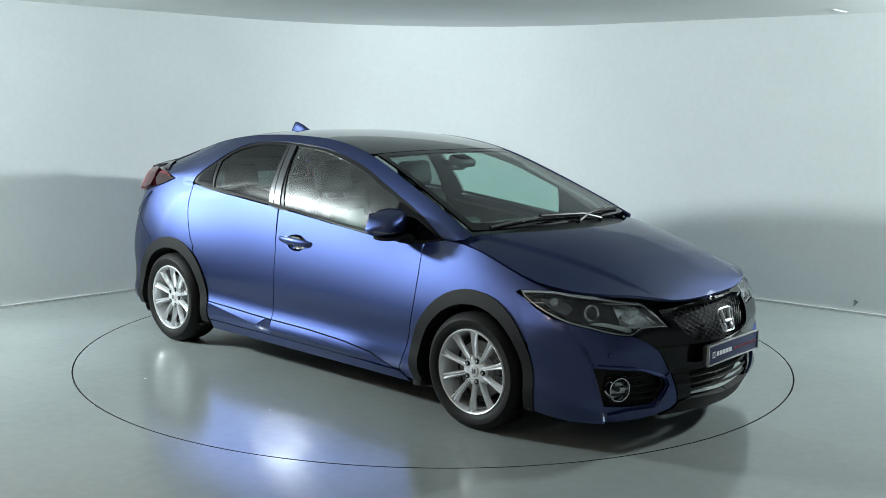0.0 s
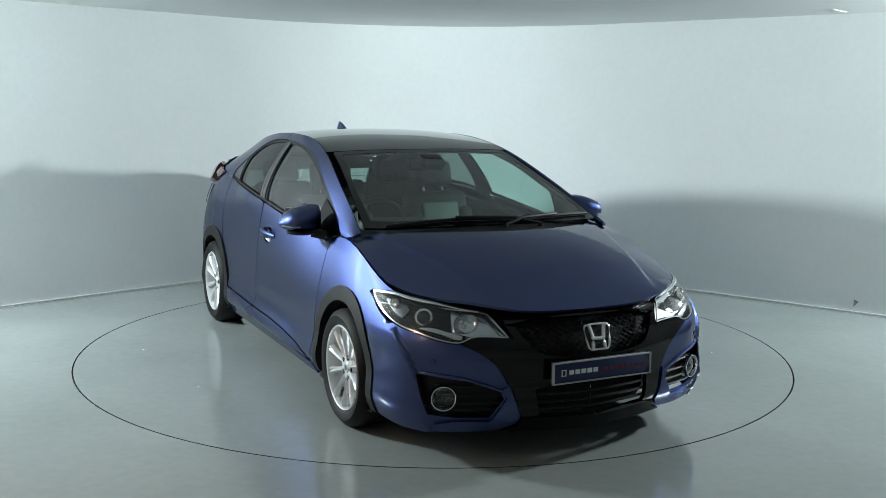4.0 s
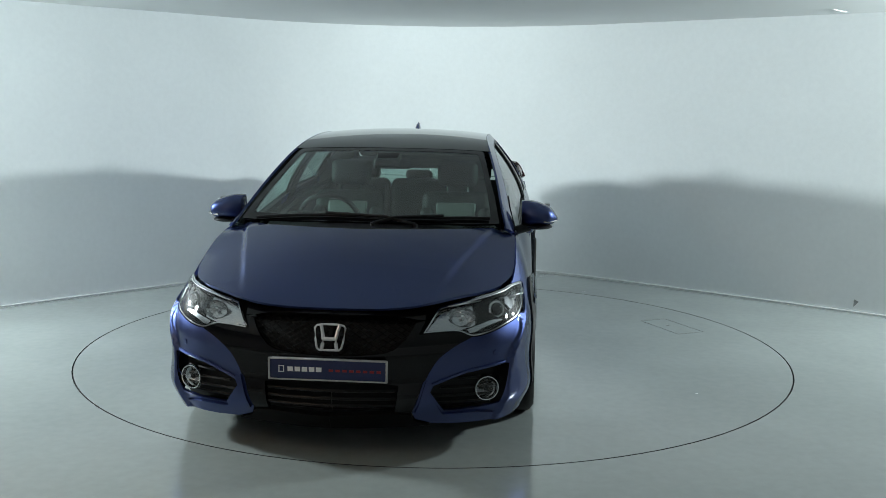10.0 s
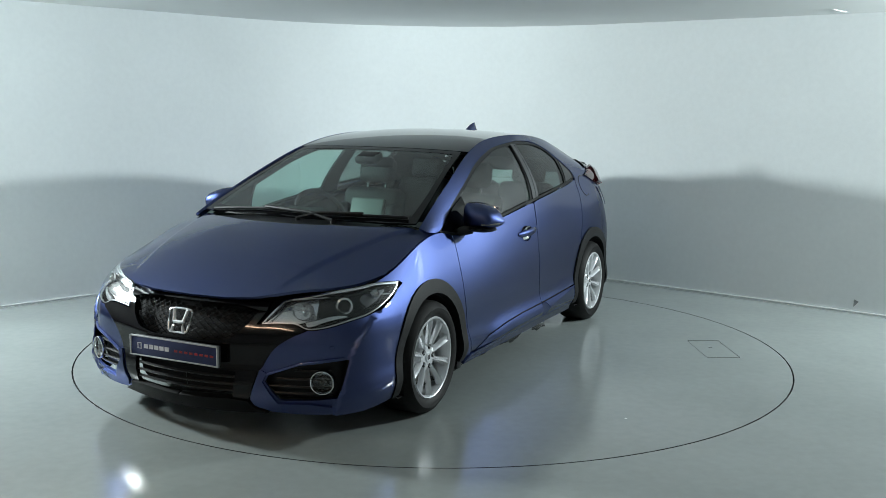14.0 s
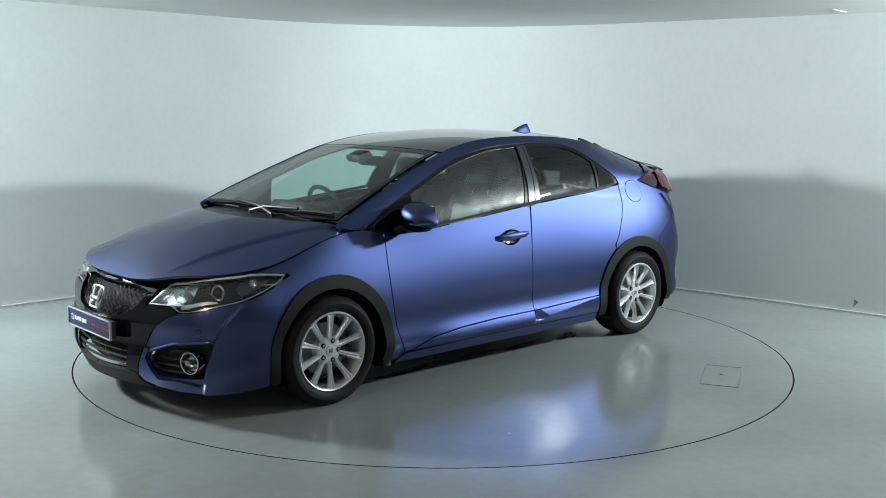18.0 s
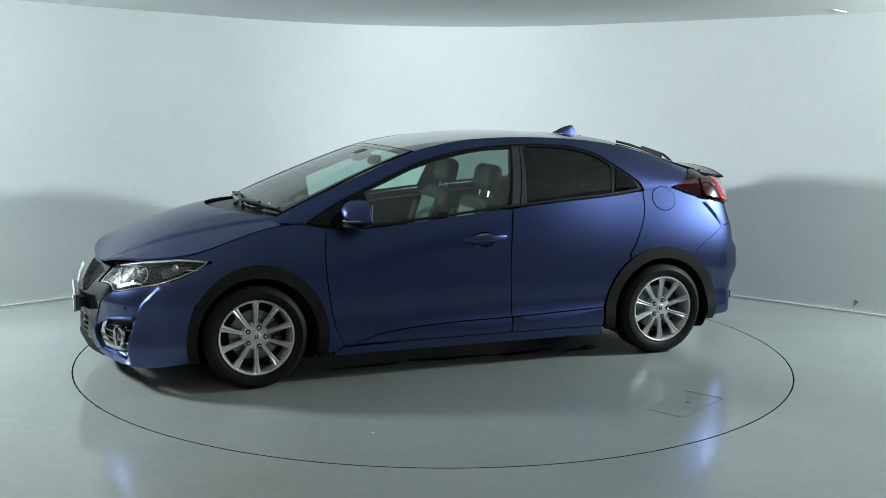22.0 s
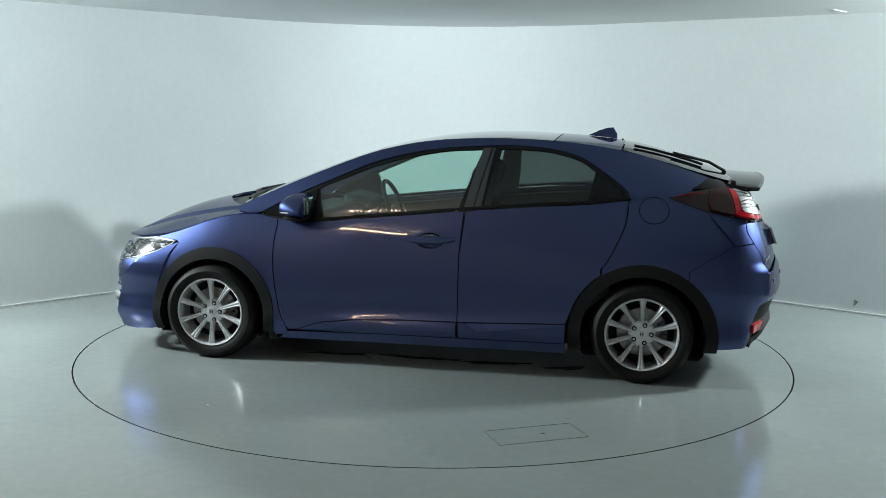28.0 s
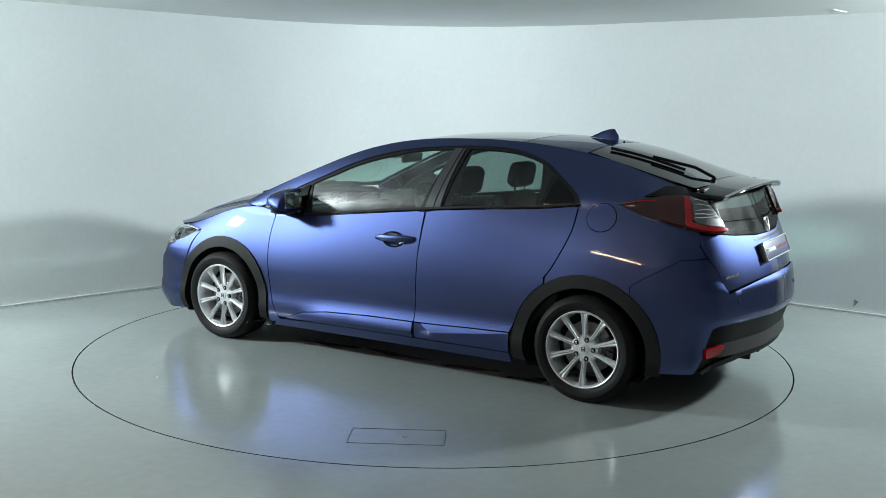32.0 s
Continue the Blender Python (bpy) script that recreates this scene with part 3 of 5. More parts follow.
# side window outline, from its front tip along the sill to the rear and back over the top
DLO_LOW = path((1.0, 0.893), (0.84, 0.866), (0.672, 0.860), (0.277, 0.900), (-0.193, 0.950), (-0.586, 0.985), (-0.977, 1.013), (-1.195, 1.040))
DLO_TOP = path((-1.207, 1.050), (-1.174, 1.100), (-1.028, 1.201), (-0.914, 1.267), (-0.744, 1.313), (-0.538, 1.328), (-0.333, 1.323), (-0.026, 1.296), (0.279, 1.227), (0.546, 1.119), (0.81, 1.003), (1.0, 0.900))
DLO = DLO_LOW + DLO_TOP
FRONT_GLASS = path((0.60, 0.880), (0.277, 0.914), (-0.22, 0.962)) + path((-0.22, 0.962), (-0.33, 1.306)) + path((-0.335, 1.308), (-0.06, 1.286), (0.279, 1.206), (0.50, 1.118), (0.64, 1.060)) + [(0.64, 1.058)]
REAR_GLASS = path((-0.362, 0.974), (-0.65, 0.998), (-0.965, 1.022)) + path((-0.965, 1.022), (-1.0, 1.192)) + path((-1.0, 1.194), (-0.905, 1.255), (-0.742, 1.298), (-0.55, 1.313), (-0.408, 1.312))
SPLIT = [(-0.259, 0.950), (-0.236, 0.70), (-0.235, 0.50), (-0.235, 0.215)]
DOOR_FRONT = path((0.885, 0.862), (0.902, 0.70), (0.893, 0.53), (0.858, 0.33), (0.805, 0.205))
DOOR_REAR = path((-1.20, 1.030), (-1.182, 0.89), (-1.10, 0.71), (-1.045, 0.638)) + [(-AXLE + 0.424 * math.cos(radians(q)), 0.272 + 0.418 * math.sin(radians(q))) for q in range(56, -13, -8)]
ARCH_F = arc(1.280, 0.392, 0.413, 192, -15)
ARCH_R = arc(-AXLE, 0.420, 0.414, 190, -12)
ARCH_F_IN = arc(1.285, 0.335, 0.343, 194, -17)
ARCH_R_IN = arc(-AXLE, 0.350, 0.345, 192, -14)
LAMP = path((1.545, 0.714), (1.64, 0.722), (1.72, 0.724), (1.80, 0.717), (1.90, 0.710), (2.06, 0.696), (2.262, 0.666)) + path((2.27, 0.66), (2.35, 0.566)) + path((2.35, 0.562), (2.25, 0.568), (2.19, 0.566), (2.13, 0.545), (2.04, 0.556), (1.93, 0.580), (1.80, 0.604), (1.66, 0.648), (1.55, 0.700))
TAIL_LAMP = path((-1.433, 1.055), (-1.62, 1.098), (-1.82, 1.108), (-2.13, 1.085)) + path((-2.13, 1.08), (-2.15, 1.0), (-2.17, 0.928)) + path((-2.16, 0.924), (-2.0, 0.925), (-1.89, 0.942), (-1.76, 0.962), (-1.60, 0.998), (-1.5, 1.03))
BUMPER_SEAM_F = path((1.520, 0.704), (1.575, 0.63), (1.610, 0.53), (1.632, 0.475))


def handle_thing(door, s):
    """A thick pull handle across a round dished recess."""
    bm = bmesh.new()
    lathe(bm, [(0.0, -0.017), (0.03, -0.0155), (0.050, -0.009), (0.058, -0.003), (0.0625, 0.0025)], 28)
    p = flank(-0.060, 0.772)
    tilt = pose(0, 0, 0, -12, 0, 0)
    for v in bm.verts:
        c = tilt @ Vector((v.co.x * 1.30, v.co.y, v.co.z * 0.78))
        v.co = Vector((c.x + p[0], (c.y + p[1]) * s, c.z + p[2]))
    part("handle_recess", bm, PAINT, door)
    bm = bmesh.new()
    rings = []
    for i in range(15):
        t = i / 14
        x = 0.070 - 0.280 * t
        q = flank(x, 0.776 + 0.010 * t)
        bow = 0.022 * math.sin(math.pi * t) ** 0.6
        tall = 0.0225 * math.sin(math.pi * (0.03 + 0.94 * t)) ** 0.32
        deep = 0.0140 * math.sin(math.pi * (0.03 + 0.94 * t)) ** 0.32
        rings.append([bm.verts.new((q[0], (q[1] + bow + deep * math.cos(w)) * s, q[2] + tall * math.sin(w))) for w in (2 * math.pi * k / 14 for k in range(14))])
    for A, B in zip(rings, rings[1:]):
        for k in range(14):
            bm.faces.new((A[k], A[(k + 1) % 14], B[(k + 1) % 14], B[k]))
    bm.faces.new(rings[0])
    bm.faces.new(rings[-1])
    part("door_handle", bm, PAINT, door, "body-coloured pull handle")


def fold_z(a):
    """Height of the shut line between the door skins and the skirts below them."""
    return np.interp(a, (-0.862, -0.6, -0.34, -0.228, 0.10, 0.40, 0.60, 0.75), (0.326, 0.318, 0.308, 0.306, 0.302, 0.288, 0.262, 0.206))


def ridge_z(a):
    """Height of the ridge along a skirt, where its upward facet meets the upright foot."""
    return np.minimum(fold_z(a), np.interp(a, (-0.862, -0.36, -0.285, -0.24, -0.232, 0.30, 0.66, 0.75), (0.320, 0.260, 0.306, 0.306, 0.250, 0.240, 0.214, 0.206)))


def flare(a):
    """How far the foot of the doors swings outwards."""
    k = np.clip((0.74 - np.asarray(a, float)) / 0.35, 0, 1)
    return 0.011 * k * k * (3 - 2 * k)


def door_skin(a, z):
    """The doors, swinging outwards just above the shut line of the skirts."""
    p = flank(a, z)
    p[..., 1] = p[..., 1] + flare(a) * np.clip((fold_z(a) + 0.085 - np.asarray(z, float)) / 0.085, 0, 1) ** 2
    return p


def skirt(a, z):
    """The upward facet of a skirt, leaning outwards as it goes down."""
    p = flank(a, z)
    p[..., 1] = p[..., 1] + flare(a) + 0.003 + 0.24 * np.maximum(fold_z(a) - np.asarray(z, float), 0)
    return p


def foot(a, z):
    """The upright foot of a skirt below its ridge."""
    p, r = flank(a, z), ridge_z(a)
    f = np.clip((r - np.asarray(z, float)) / np.maximum(r - 0.204, 0.002), 0, 1)
    p[..., 1] = p[..., 1] + flare(a) + (0.001 + 0.24 * (fold_z(a) - r)) * (1 - f)
    return p


def build_side(s):
    """One flank of the car; s is 1 for its left and -1 for its right."""
    tip = [(x, float(belt_z(x)) - 0.003) for x in (1.06, 1.15, 1.25, 1.35, 1.45, 1.53, 1.58, 1.64, 1.70)]
    wing = [(0.893, 0.866)] + DOOR_FRONT[1:] + [(0.80, 0.166), (0.885, 0.166)] + [p for p in ARCH_F if p[1] > 0.46 or p[0] < 1.2] + BUMPER_SEAM_F[::-1] + [(1.535, 0.716), (1.58, 0.7195), (1.64, 0.7245), (1.70, 0.7265)] + tip[::-1] + [(1.0, 0.887)]
    panel("front_wing", flank, wing, PAINT, car, side=s)
    # doors below the window line
    fd = [(p[0], p[1] - 0.006) for p in DLO_LOW if -0.255 < p[0] < 0.885][::1] + [(-0.252, 0.944)] + [(p[0] + 0.003, p[1]) for p in SPLIT[1:3]] + [(x, float(fold_z(x)) + 0.003) for x in (-0.232, -0.1, 0.1, 0.25, 0.40, 0.50, 0.60, 0.68, 0.75)] + [(0.80, 0.208)] + [(p[0] - 0.006, p[1]) for p in DOOR_FRONT[::-1]]
    cup = [(-0.060 + 0.080 * math.cos(t), 0.772 + 0.0475 * math.sin(t)) for t in np.arange(0, 2 * math.pi, 0.25)]
    door = panel("front_door", door_skin, fd, PAINT, car, holes=[cup], side=s)
    handle_thing(door, s)
    rd = [(-0.266, 0.945)] + [(p[0], p[1] - 0.006) for p in DLO_LOW if -1.19 < p[0] < -0.275] + [(p[0] + 0.005, p[1]) for p in DOOR_REAR if p[1] > 0.335] + [(x, float(fold_z(x)) + 0.003) for x in (-0.862, -0.6, -0.34, -0.238)] + [(p[0] - 0.003, p[1]) for p in SPLIT[2:0:-1]]
    rdoor = panel("rear_door", door_skin, rd, PAINT, car, side=s)
    # faceted skirts along the foot of both doors
    run = (-0.229, -0.1, 0.1, 0.25, 0.40, 0.50, 0.60, 0.68, 0.74)
    back = (-0.862, -0.75, -0.6, -0.45, -0.36, -0.29)
    panel("door_skirt", skirt, [(x, float(fold_z(x)) - 0.003) for x in run[::-1]] + [(x, float(ridge_z(x))) for x in run[:-1]], PAINT, door, depth=0.006, side=s)
    panel("door_foot", foot, [(x, float(ridge_z(x)) - 0.001) for x in run[:-1]] + [(0.72, 0.204), (0.30, 0.211), (-0.229, 0.212)], PAINT, door, depth=0.010, side=s)
    panel("door_skirt", skirt, [(x, float(fold_z(x)) - 0.003) for x in back[::-1]] + [(x, float(ridge_z(x)) - 0.001) for x in back[:-1]], PAINT, rdoor, depth=0.006, side=s)
    panel("door_foot", foot, [(-0.242, 0.303)] + [(x, float(ridge_z(x)) - 0.002) for x in back[::-1]] + [(-0.862, 0.213), (-0.55, 0.213), (-0.242, 0.212)], PAINT, rdoor, depth=0.010, side=s, step=0.02)
    panel("sill", flank, [(0.86, 0.150), (0.80, 0.198), (0.30, 0.208), (-0.86, 0.210), (-0.865, 0.152)], PAINT, car, side=s, lift=0.008)
    # roof rail, rear quarter and tail corner in one pressing
    rail = [(x, float(rail_z(x)) + 0.002) for x in np.arange(1.16, -1.76, -0.06)]
    tl = sorted([tuple(p) for p in TAIL_LAMP if p[1] < 1.05 and -1.91 < p[0] < -1.44], key=lambda p: -p[0])
    quarter = [(1.06, 0.893), (1.14, 0.905)] + rail + [(-1.80, 1.114), (-1.62, 1.102), (-1.425, 1.058)] + tl + [(-1.92, 0.93), (-1.912, 0.873), (-1.955, 0.814), (-1.795, 0.8015), (-1.62, 0.7055), (-1.545, 0.653), (-1.545, 0.608)]
    up_arch = [p for p in ARCH_R if p[1] > 0.50 and -1.54 < p[0] < -1.06]
    quarter += sorted(up_arch, key=lambda p: p[0]) + [(-1.062, 0.617)]
    quarter += [(p[0] - 0.003, p[1]) for p in DOOR_REAR[::-1] if p[1] > 0.655] + [(-1.214, 1.040)] + [tuple(p) for p in DLO_TOP[1:]] + [(1.01, 0.899)]
    quarter = [tuple(q) for i, q in enumerate(quarter) if i == 0 or np.hypot(q[0] - quarter[i - 1][0], q[1] - quarter[i - 1][1]) > 2e-3]
    panel("quarter_panel", flank, quarter, PAINT, car, side=s)
    # window surround, panes and the small quarter blind
    panel("window_surround", flank, DLO, SATIN_BLACK, car, holes=[FRONT_GLASS, REAR_GLASS], lift=-0.006, side=s, step=0.025)
    panel("window_pane", flank, shrink(FRONT_GLASS, -0.006), GLASS, door, lift=-0.012, depth=0, side=s)
    panel("window_pane", flank, shrink(REAR_GLASS, -0.006), PRIVACY, rdoor, lift=-0.012, depth=0, side=s)
    panel("waist_strip", flank, [(p[0], p[1] + 0.004) for p in DLO_LOW if p[0] < 0.80] + [(p[0], p[1] + 0.016) for p in DLO_LOW if p[0] < 0.80][::-1], CLADDING, car, lift=0.002, side=s, depth=0.008)
    panel("pillar_trim", flank, [(-0.252, 0.967), (-0.305, 0.970), (-0.385, 1.312), (-0.335, 1.312)], TRIM_GREY, door, lift=0.0, side=s, depth=0.006)
    panel("pillar_trim", flank, [(-0.312, 0.972), (-0.352, 0.974), (-0.405, 1.312), (-0.392, 1.312)], TRIM_GREY, rdoor, lift=0.0, side=s, depth=0.006, label="satin grey pillar trim")
    panel("quarter_blind", flank, [(-0.985, 1.028), (-1.165, 1.052), (-1.15, 1.092), (-1.035, 1.180)], GLOSS_BLACK, rdoor, lift=-0.002, side=s, depth=0.006)
    # wheel arch cladding
    for nm, o, i in (("wheel_arch_trim", ARCH_F, ARCH_F_IN), ("wheel_arch_trim", ARCH_R, ARCH_R_IN)):
        panel(nm, flank, o + i[::-1], CLADDING, car, lift=0.010, depth=0.05, side=s, step=0.025)
    # fuel flap on the left only
    if s > 0:
        panel("fuel_flap_seam", flank, [(-1.345 + 0.087 * math.cos(t), 0.985 + 0.075 * math.sin(t)) for t in np.arange(0, 2 * math.pi, 0.2)], MESH_BLACK, car, lift=0.0007, depth=0.0, step=0.02)
        panel("fuel_flap", flank, [(-1.345 + 0.083 * math.cos(t), 0.985 + 0.071 * math.sin(t)) for t in np.arange(0, 2 * math.pi, 0.2)], PAINT, car, lift=0.0022, depth=0.001, step=0.02)
    # dark inner shell behind the shut lines, and wheel housings
    shell = [(1.62, 0.62), (1.45, 0.76), (1.2, 0.84), (0.9, 0.84), (0.6, 0.84), (0.0, 0.90), (-0.6, 0.96), (-1.2, 1.01), (-1.5, 1.0), (-1.9, 0.92), (-1.9, 0.30)] + [p for p in arc(-AXLE, 0.36, 0.34, 178, 0)] + [(-0.9, 0.19), (0.9, 0.19)] + [p for p in arc(AXLE, 0.36, 0.34, 178, 0)]
    panel("inner_shell", flank, shell, DARK, car, lift=-0.030, depth=0, side=s, step=0.06)
    for x0 in (AXLE, -AXLE):
        bm = bmesh.new()
        R = lathe(bm, [(0.36, 0.86), (0.36, 0.50), (0.05, 0.50)], 40)
        for v in bm.verts:
            v.co = Vector((v.co.x + x0, v.co.y * s, max(v.co.z * 0.94 + HUB_Z, 0.15)))
        part("wheel_housing", bm, DARK, car)


for s in (1, -1):
    build_side(s)


# bonnet, cowl, windscreen, roof and tailgate glass
def top_mirrored(name, surf, half, mat, label="", step=0.035, lift=0.0, depth=0.014, parent=None, bulge=0.0):
    """A panel across the whole width from its left half outline, which starts and ends on the centre line."""
    half = [(float(p[0]), float(p[1])) for p in half]
    full = half + [(x, -y) for x, y in half[::-1] if y > 1e-6]
    return panel(name, surf, full, mat, parent or car, label, step=step, lift=lift, depth=depth, bulge=bulge)


bonnet_edge = [(x, float(plan_y(x) - belt_in(x)) - 0.004) for x in (1.52, 1.4, 1.3, 1.2, 1.1, 1.02)]
BONNET = path((2.088, 0.0), (2.080, 0.24), (2.046, 0.415), (1.955, 0.565), (1.80, 0.705), (1.62, 0.772), (1.56, 0.778)) + bonnet_edge + path((1.0, 0.746), (1.13, 0.68), (1.29, 0.48), (1.41, 0.22), (1.44, 0.0)) + [(1.44, 0.0)]
hood = top_mirrored("bonnet", bonnet, BONNET, PAINT, step=0.012)
COWL = path((1.452, 0.0), (1.42, 0.22), (1.30, 0.485), (1.14, 0.69), (1.01, 0.750)) + [(0.97, 0.742)] + path((1.10, 0.68), (1.17, 0.5), (1.20, 0.25), (1.21, 0.0)) + [(1.21, 0.0)]
top_mirrored("scuttle", lambda x, y: bonnet(x, y) - np.array([0, 0, 0.026]), COWL, SATIN_BLACK, "black slotted scuttle panel below the windscreen")
WS = path((1.235, 0.0), (1.225, 0.25), (1.19, 0.5), (1.135, 0.690)) + path((1.13, 0.694), (0.90, 0.660), (0.6, 0.606), (0.35, 0.566), (0.312, 0.558)) + path((0.305, 0.55), (0.325, 0.3), (0.335, 0.0)) + [(0.335, 0.0)]
WS_IN = path((1.175, 0.0), (1.165, 0.25), (1.13, 0.5), (1.085, 0.640)) + path((1.08, 0.644), (0.88, 0.620), (0.6, 0.575), (0.40, 0.540), (0.365, 0.525)) + path((0.36, 0.52), (0.372, 0.3), (0.38, 0.0)) + [(0.38, 0.0)]


def mirror_full(half):
    half = [(float(p[0]), float(p[1])) for p in half]
    return half + [(x, -y) for x, y in half[::-1] if y > 1e-6]


panel("windscreen_border", top, mirror_full(WS), GLOSS_BLACK, car, holes=[mirror_full(WS_IN)], step=0.035, depth=0.01)
panel("windscreen", top, mirror_full(WS_IN), GLASS, car, lift=-0.001, depth=0, step=0.05)
ROOF = path((0.327, 0.0), (0.317, 0.3), (0.297, 0.55)) + [(x, float(rail_y(x)) - 0.006) for x in np.arange(0.29, -0.74, -0.1)] + [(-0.745, 0.53), (-0.760, 0.30), (-0.765, 0.0)]
top_mirrored("roof_glass", top, ROOF, ROOF_GLASS, "black glass roof panel", step=0.05)
ROOF_REAR = [(-0.773, 0.0), (-0.768, 0.30), (-0.752, 0.535)] + [(x, float(rail_y(x)) - 0.002) for x in (-0.8, -0.9, -1.0, -1.1)] + path((-1.14, 0.545), (-1.152, 0.35), (-1.16, 0.0)) + [(-1.16, 0.0)]
top_mirrored("roof", top, ROOF_REAR, PAINT, step=0.05)
BACK = path((-1.168, 0.0), (-1.160, 0.35), (-1.150, 0.545)) + [(x, float(rail_y(x)) - 0.004) for x in (-1.3, -1.45, -1.6, -1.72)] + [(-1.76, 0.545), (-1.80, 0.3), (-1.81, 0.0)]
top_mirrored("tailgate_glass", top, BACK, ROOF_GLASS, "dark tinted sloping tailgate glass", step=0.05)
top_mirrored("tailgate_lining", top, [(p[0], p[1] * 0.98) for p in BACK], CABIN, step=0.08, lift=-0.018, depth=0)


# ---------------------------------------------------------------- wheels
def build_wheel(at, s):
    wheel = new("wheel")
    wheel.parent = car
    bm = bmesh.new()
    w = 0.100
    rim = 0.208
    lathe(bm, [(rim, -w), (rim + 0.012, -w - 0.004), (TYRE_R - 0.03, -w - 0.006), (TYRE_R - 0.008, -w + 0.008), (TYRE_R, -w + 0.03), (TYRE_R, w - 0.03), (TYRE_R - 0.008, w - 0.008), (TYRE_R - 0.035, w + 0.013), (rim + 0.03, w + 0.012), (rim + 0.012, w + 0.005), (rim, w - 0.004), (rim, -w)], 64)
    tyre = part("tyre", bm, RUBBER, wheel)
    bm = bmesh.new()
    lathe(bm, [(rim - 0.002, w + 0.000), (rim + 0.002, w - 0.002), (rim - 0.004, w - 0.006), (rim - 0.012, w - 0.02), (rim - 0.02, w - 0.06), (rim - 0.02, -w)], 64)
    lathe(bm, [(rim + 0.003, w - 0.001), (rim - 0.002, w + 0.005), (rim - 0.008, w + 0.002), (rim - 0.014, w - 0.02)], 64)
    part("rim", bm, ALLOY, wheel)
    for k in range(10):
        spoke = bmesh.new()
        a = math.radians(90 + 36 * k)
        prof = []
        for r, hw, y, th in ((0.034, 0.0105, 0.068, 0.03), (0.07, 0.009, 0.076, 0.026), (0.13, 0.0105, 0.087, 0.022), (0.175, 0.0135, 0.093, 0.02), (0.199, 0.019, 0.094, 0.02)):
            ring = [spoke.verts.new((0, 0, 0)) for _ in range(7)]
            for vtx, (t, yy) in zip(ring, ((-hw * 1.3, y - th), (-hw * 1.05, y - 0.004), (-hw * 0.6, y + 0.003), (0.0, y - 0.0045), (hw * 0.6, y + 0.003), (hw * 1.05, y - 0.004), (hw * 1.3, y - th))):
                vtx.co = Vector((r * math.cos(a) - t * math.sin(a), yy, r * math.sin(a) + t * math.cos(a)))
            prof.append(ring)
        for A, B in zip(prof, prof[1:]):
            for i in range(7):
                spoke.faces.new((A[i], A[(i + 1) % 7], B[(i + 1) % 7], B[i]))
        part("spoke", spoke, ALLOY, wheel)
    bm = bmesh.new()
    lathe(bm, [(0.0, 0.080), (0.024, 0.079), (0.029, 0.074), (0.050, 0.074), (0.068, 0.071), (0.076, 0.062), (0.079, 0.02)], 32)
    part("hub", bm, ALLOY, wheel)
    for k in range(5):
        a = math.radians(90 + 72 * k + 18)
        bm = bmesh.new()
        lathe(bm, [(0.0, 0.079), (0.005, 0.0785), (0.007, 0.0755), (0.0125, 0.0765), (0.0140, 0.0755), (0.0145, 0.06)], 14, at=(0.053 * math.cos(a), 0, 0.053 * math.sin(a)))
        socket = part("nut_socket", bm, SATIN_BLACK, wheel, "dark nut socket")
        bm = bmesh.new()
        lathe(bm, [(0.0, 0.0815), (0.006, 0.081), (0.0078, 0.079), (0.008, 0.07)], 6, at=(0.053 * math.cos(a), 0, 0.053 * math.sin(a)))
        part("wheel_nut", bm, CHROME, socket, "bright nut head", smooth=False)
    bm = bmesh.new()
    for x, z, ww, hh in ((-0.007, 0, 0.0065, 0.024), (0.007, 0, 0.0065, 0.024)):
        block(bm, (ww, 0.003, hh), (x, 0.0805, z), 0.0005)
    block(bm, (0.010, 0.003, 0.005), (0, 0.0805, -0.001), 0.0005)
    part("cap_badge", bm, ALLOY_DARK, wheel)
    bm = bmesh.new()
    lathe(bm, [(0.05, 0.02), (0.14, 0.02), (0.143, 0.016), (0.143, 0.0), (0.05, 0.0)], 48)
    part("brake_disc", bm, STEEL, wheel)
    bm = bmesh.new()
    lathe(bm, [(0.0, -0.02), (0.185, -0.02), (0.185, -0.03)], 40)
    part("dust_shield", bm, DARK, wheel)
    bm = bmesh.new()
    tube(bm, [(0.125 * math.cos(math.radians(a)), 0.024, 0.125 * math.sin(math.radians(a))) for a in range(148, 218, 7)], 0.026, 8)
    part("brake_caliper", bm, ALLOY_DARK, wheel)
    wheel.matrix_basis = pose(*at) @ (Matrix.Identity(4) if s > 0 else pose(0, 0, 0, 0, 0, 180))
    return wheel


for s in (1, -1):
    for x0 in (AXLE, -AXLE):
        build_wheel((x0, s * 0.784, TYRE_R - 0.003), s)


# ---------------------------------------------------------------- nose
blade_edge = spl((0.10, 2.02), (0.20, 1.995), (0.41, 1.943), (0.51, 1.885), (0.613, 1.757), (0.70, 1.57))


def nose(a, z):
    """The bumper skin: the flank with a proud upright blade ahead of each front wheel."""
    p = flank(a, z)
    a, z = np.broadcast_arrays(np.asarray(a, float), np.asarray(z, float))
    e = blade_edge(z)
    on = np.clip((e - a) / 0.020 + 0.5, 0, 1)
    on = on * on * (3 - 2 * on) * np.exp(-np.maximum(e - a, 0) / 0.16)
    tx, ty = (plan_x(a + 0.01) - plan_x(a - 0.01)), (plan_y(a + 0.01) - plan_y(a - 0.01))
    l = np.hypot(tx, ty)
    k = 0.026 * on * np.clip((0.72 - z) / 0.15, 0, 1)
    return p + np.stack([-ty / l * k, tx / l * k, 0 * k], -1)


